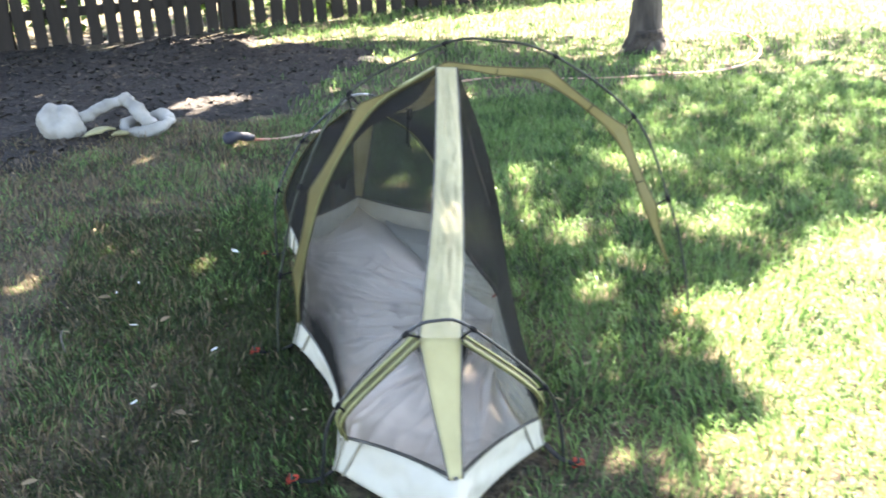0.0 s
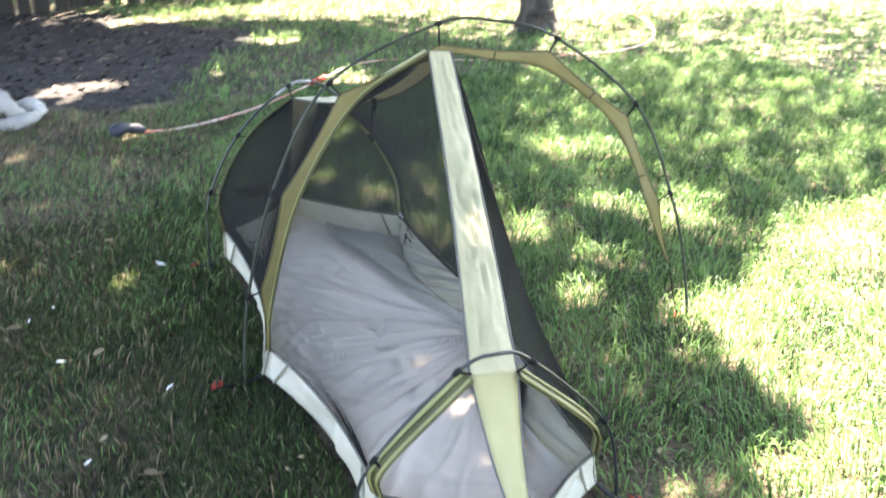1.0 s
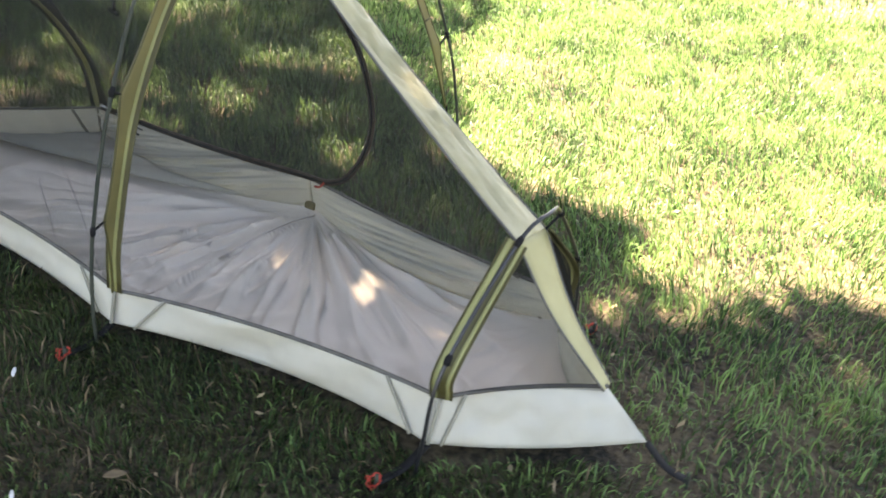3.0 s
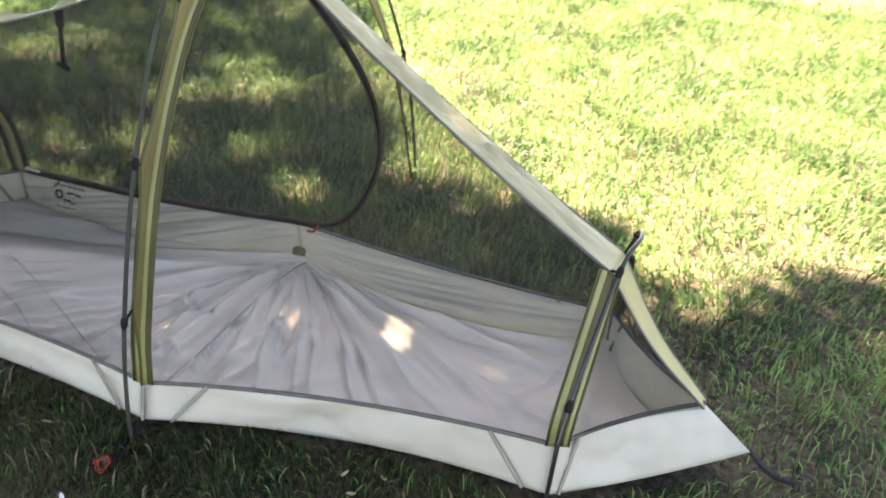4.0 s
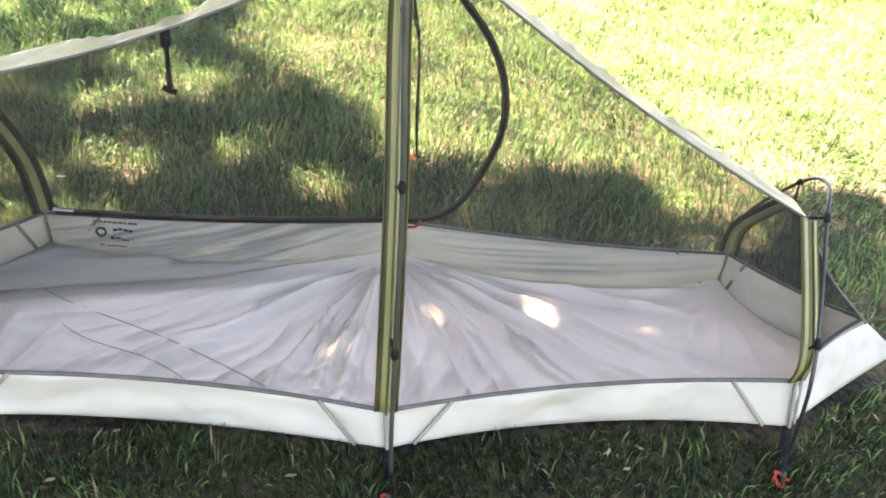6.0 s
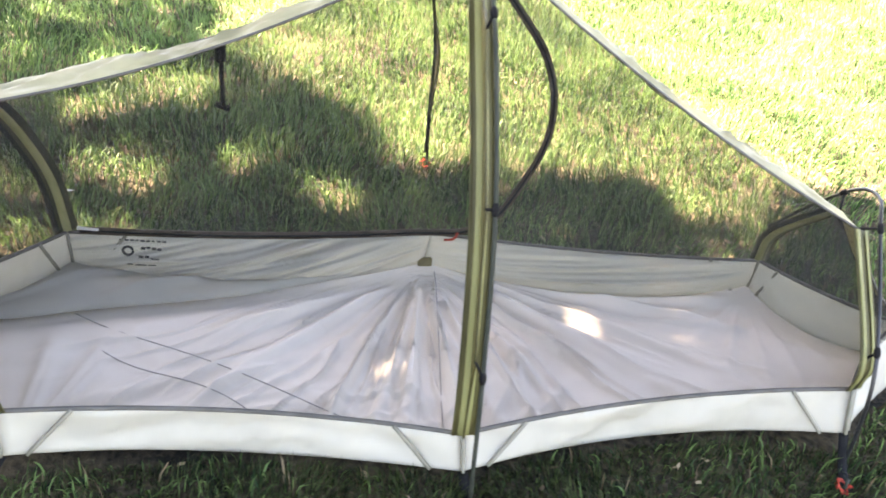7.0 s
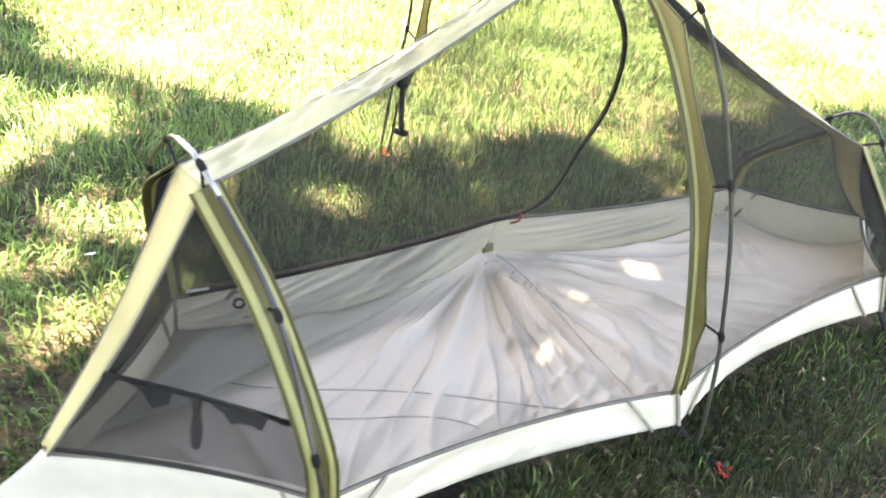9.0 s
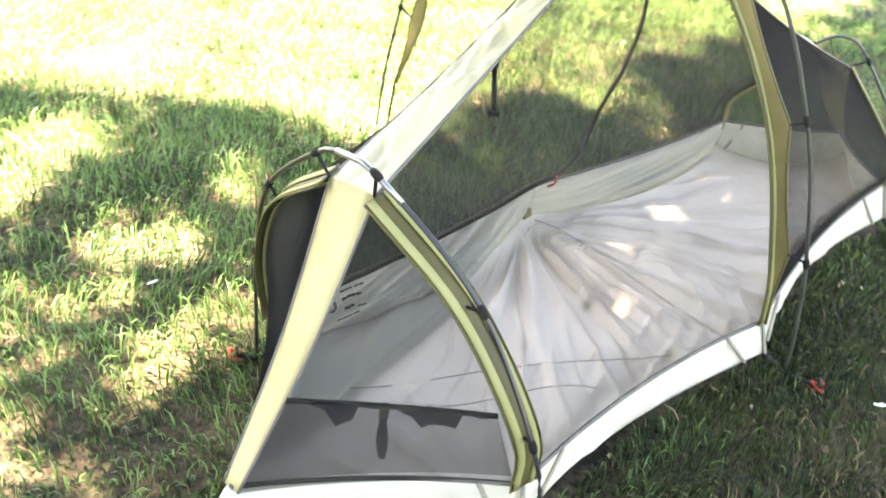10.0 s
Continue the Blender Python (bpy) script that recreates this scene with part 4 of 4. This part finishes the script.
crumpled("fold", spline([(-1.235, 3.21, 0.20), (-1.18, 3.17, 0.16), (-1.13, 3.12, 0.11), (-1.08, 3.07, 0.04)], 26), np.linspace(0.04, 0.048, 26), BUNDLE, "", 0.5, 0.9)
t = np.linspace(0, 2 * math.pi, 40)
crumpled("loop", np.stack([-1.10 + 0.125 * np.cos(t), 3.11 + 0.10 * np.sin(t), 0.05 + 0.028 * np.sin(t + 0.4)], 1), 0.034 + 0.008 * np.sin(3 * t), BUNDLE, "", 0.5)
crumpled("flap", spline([(-1.46, 3.03, 0.02), (-1.40, 3.02, 0.05), (-1.33, 3.03, 0.065), (-1.28, 3.05, 0.05)], 16), np.concatenate([np.linspace(0.01, 0.045, 8), np.linspace(0.045, 0.015, 8)]), BUNDLE_YELLOW, "yellowed flap", 0.4, 0.35)
crumpled("flap", spline([(-1.30, 3.02, 0.02), (-1.25, 3.01, 0.035), (-1.20, 3.03, 0.02)], 12), np.concatenate([np.linspace(0.01, 0.04, 6), np.linspace(0.04, 0.012, 6)]), BUNDLE_YELLOW, "yellowed flap", 0.4, 0.4)


def scrap(x, y, size, seed, mat=WHITE):
    r = random.Random(seed)
    n = 7
    G = np.zeros((n, 4, 3))
    a = r.uniform(0, 6.28)
    for i in range(n):
        for j in range(4):
            u, v = (i / (n - 1) - 0.5) * size * 2, (j / 3 - 0.5) * size * 0.6 * math.sin(math.pi * (i + 0.7) / (n + 0.4))
            G[i, j] = (x + u * math.cos(a) - v * math.sin(a), y + u * math.sin(a) + v * math.cos(a), 0.04 + 0.3 * size * noise.noise(Vector((i * 0.6, j * 0.7, seed))))
    return tagged(cloth("paper_scrap", G, mat, None, "", 0.001), "curled white scrap lying in the grass", "scrap", "scraps on the lawn")


for k, (x, y, sz) in enumerate(((-0.632, 0.837, 0.024), (-0.93, -0.28, 0.012), (-0.97, 0.25, 0.013), (0.52, 0.82, 0.012), (-1.05, 0.55, 0.010), (-0.71, -0.005, 0.014), (-0.98, 0.62, 0.010))):
    scrap(x, y, sz, k)

# ---- grass and litter ----
def in_outline(x, y, E):
    res = np.zeros(len(x), bool)
    j = len(E) - 1
    for i in range(len(E)):
        cond = (E[i, 1] > y) != (E[j, 1] > y)
        with np.errstate(divide="ignore", invalid="ignore"):
            xi = (E[j, 0] - E[i, 0]) * (y - E[i, 1]) / (E[j, 1] - E[i, 1]) + E[i, 0]
        res ^= cond & (x < xi)
        j = i
    return res


def in_tent(x, y):
    """Under the groundsheet or the walls that lean out over it."""
    return in_outline(x, y, centre[:2] + (edge[::4, :2] - centre[:2]) * 1.02) | in_outline(x, y, centre[:2] + (loop[::2, :2] - centre[:2]) * 1.02)


def wander(x, y, f, k):
    return (np.sin(f * x + 1.3 * k) * np.sin(f * 0.8 * y + 2.1 * k) + np.sin(f * 1.9 * x - f * 1.1 * y + k) * 0.6 + np.sin(f * 0.7 * (x + y) + 0.4 * k) * 0.5) / 2.1


def blades(name, x, y, height, width, mat, lean):
    """Bent blades, each of two quads and a tip."""
    n = len(x)
    a = rng.uniform(0, 2 * math.pi, n)
    clump = 2.2 * wander(x, y, 6.0, 3.0) * math.pi
    b = clump + rng.normal(0, 1.1, n)
    H = height * rng.uniform(0.5, 1.3, n)
    W = (width * rng.uniform(0.6, 1.35, n))[:, None]
    droop = np.clip(lean * rng.uniform(0.15, 1.35, n), 0, 1.5)
    base = np.stack([x, y, bumps(x, y) - 0.004], 1)
    sd = np.stack([np.cos(a), np.sin(a), 0 * a], 1)
    ld = np.stack([np.cos(b), np.sin(b), 0 * b], 1)
    up = np.array([0, 0, 1.0])
    rows, p = [], base
    rows += [base - sd * W / 2, base + sd * W / 2]
    for k, f in ((1, 0.46), (2, 0.40)):
        th = droop * (0.15, 0.55, 1.05)[k - 1]
        p = p + (up * np.cos(th)[:, None] + ld * np.sin(th)[:, None]) * (H * 0.36)[:, None]
        rows += [p - sd * W * f, p + sd * W * f]
    th = droop * 1.25
    rows.append(p + (up * np.cos(th)[:, None] + ld * np.sin(th)[:, None]) * (H * 0.36)[:, None])
    V = np.stack(rows, 1).reshape(-1, 3)
    q = np.arange(n)[:, None] * 7
    T = np.stack([q + np.array(t) for t in ((0, 1, 3), (0, 3, 2), (2, 3, 5), (2, 5, 4), (4, 5, 6))], 1).reshape(-1, 3)
    return big_mesh(name, V, T, mat)


def lawn(n, x0, x1, y0, y1, hole=None):
    x, y = rng.uniform(x0, x1, n), rng.uniform(y0, y1, n)
    k = ~in_tent(x, y)
    if hole:
        k &= ~((x > hole[0]) & (x < hole[1]) & (y > hole[2]) & (y < hole[3]))
    return x[k], y[k]


def lushness(x, y):
    """0 on bare soil, 1 in thick grass."""
    v = 0.58 + 0.40 * np.tanh((x - 0.1 + 0.22 * np.clip(y, 0, 2)) * 1.6) + 0.30 * wander(x, y, 3.1, 2.0) + 0.18 * wander(x, y, 8.0, 5.0)
    return np.clip(np.where(in_bed(x, y) > 0.05, 0.35 * wander(x, y, 5.0, 1.0) - 0.1, v - 0.35 * np.clip(in_bed(x, y) + 0.7, 0, 1)), 0.05, 1)


NEAR = (-2.3, 3.4, -2.6, 3.2)
x, y = lawn(270000, *NEAR)
lu = lushness(x, y)
k = rng.random(len(x)) < 0.07 + 1.05 * lu
x, y, lu = x[k], y[k], lu[k]
tagged(blades("grass_near", x, y, 0.028 + 0.034 * lu, 0.0037, GRASS, 1.5), "green lawn grass round the tent", "grass", kind="stuff")
# short fine grass beside the tent, its colour darkened for the shade there
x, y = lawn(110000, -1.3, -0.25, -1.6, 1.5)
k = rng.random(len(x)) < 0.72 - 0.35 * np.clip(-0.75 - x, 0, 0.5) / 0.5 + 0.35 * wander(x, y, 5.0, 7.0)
tagged(blades("short_grass", x[k], y[k], 0.034, 0.0021, SHADE_GRASS, 1.3), "short fine green grass beside the tent, coloured darker for its shade", "grass", kind="stuff")
x, y = lawn(80000, *NEAR)
k = rng.random(len(x)) < (0.85 - 0.8 * lushness(x, y)) * np.where((x > -0.72) & (np.abs(y) < 1.5), 0.4, np.where(x > 0, 0.8, 1.6))
tagged(blades("dry_grass", x[k], y[k], 0.05, 0.0036, DRY, 1.5), "dry straw-coloured grass among the green", "grass", kind="stuff")
x, y = lawn(210000, -5.5, 7.5, -4, 10.5, NEAR)
lu = lushness(x, y)
k = rng.random(len(x)) < 1.05 * lu - 0.045
x, y, lu = x[k], y[k], lu[k]
tagged(blades("grass_far", x, y, 0.034 + 0.036 * lu, 0.0066, GRASS, 1.4), "lawn grass further off", "grass", kind="stuff")
n = 2200
x, y = lawn(n, -3.2, 1.5, -2.0, 6.5)
a = rng.uniform(0, 6.28, len(x))
sz = rng.uniform(0.005, 0.015, len(x))
z = bumps(x, y) + rng.uniform(0.01, 0.03, len(x))
u = np.stack([np.cos(a), np.sin(a), rng.uniform(-0.4, 0.4, len(x))], 1) * sz[:, None]
w = np.stack([-np.sin(a), np.cos(a), rng.uniform(-0.4, 0.4, len(x))], 1) * sz[:, None] * 0.5
C = np.stack([x, y, z], 1)
V = np.stack([C - u, C - w * rng.uniform(0.4, 1.2, (len(x), 1)) + u * 0.3, C + u, C + w * rng.uniform(0.4, 1.2, (len(x), 1)) - u * 0.2], 1).reshape(-1, 3)
q = np.arange(len(x))[:, None] * 4
tagged(big_mesh("leaf_litter", V, np.concatenate([q + np.array([0, 1, 2]), q + np.array([0, 2, 3])], 0), DEAD_LEAF), "dead brown leaves scattered over the lawn", "leaves", kind="stuff")


def dead_leaf(x, y, size, seed):
    """A curled leaf with a midrib fold and a pointed tip."""
    q = random.Random(seed)
    a = q.uniform(0, 6.28)
    G = np.zeros((8, 5, 3))
    for i in range(8):
        for j in range(5):
            u, v = (i / 7 - 0.5) * size * 2, (j / 4 - 0.5) * size * 1.1 * math.sin(math.pi * min(1, (i + 0.25) / 7.3)) ** 0.8
            G[i, j] = (x + u * math.cos(a) - v * math.sin(a), y + u * math.sin(a) + v * math.cos(a), 0.04 + 0.5 * abs(v) + 4 * u * u + 0.15 * size * noise.noise(Vector((i, j, seed))))
    return tagged(cloth("fallen_leaf", G, DEAD_LEAF, None, "", 0.0008), "curled dry brown leaf lying in the grass", "leaf", "fallen leaves")


for k, (x, y, sz) in enumerate(((-1.09, 0.51, 0.024), (-0.80, -0.38, 0.02), (-0.87, 0.26, 0.022), (-1.15, -0.62, 0.02), (-0.78, 1.12, 0.018))):
    dead_leaf(x, y, sz, 40 + k)
twig = tube("twig", spline([(-1.2, 0.28, 0.035), (-1.19, 0.2, 0.045), (-1.165, 0.11, 0.035)], 12), np.linspace(0.0035, 0.0018, 12), BARK, sides=6)
tagged(twig, "short brown twig lying in the grass", "twig")
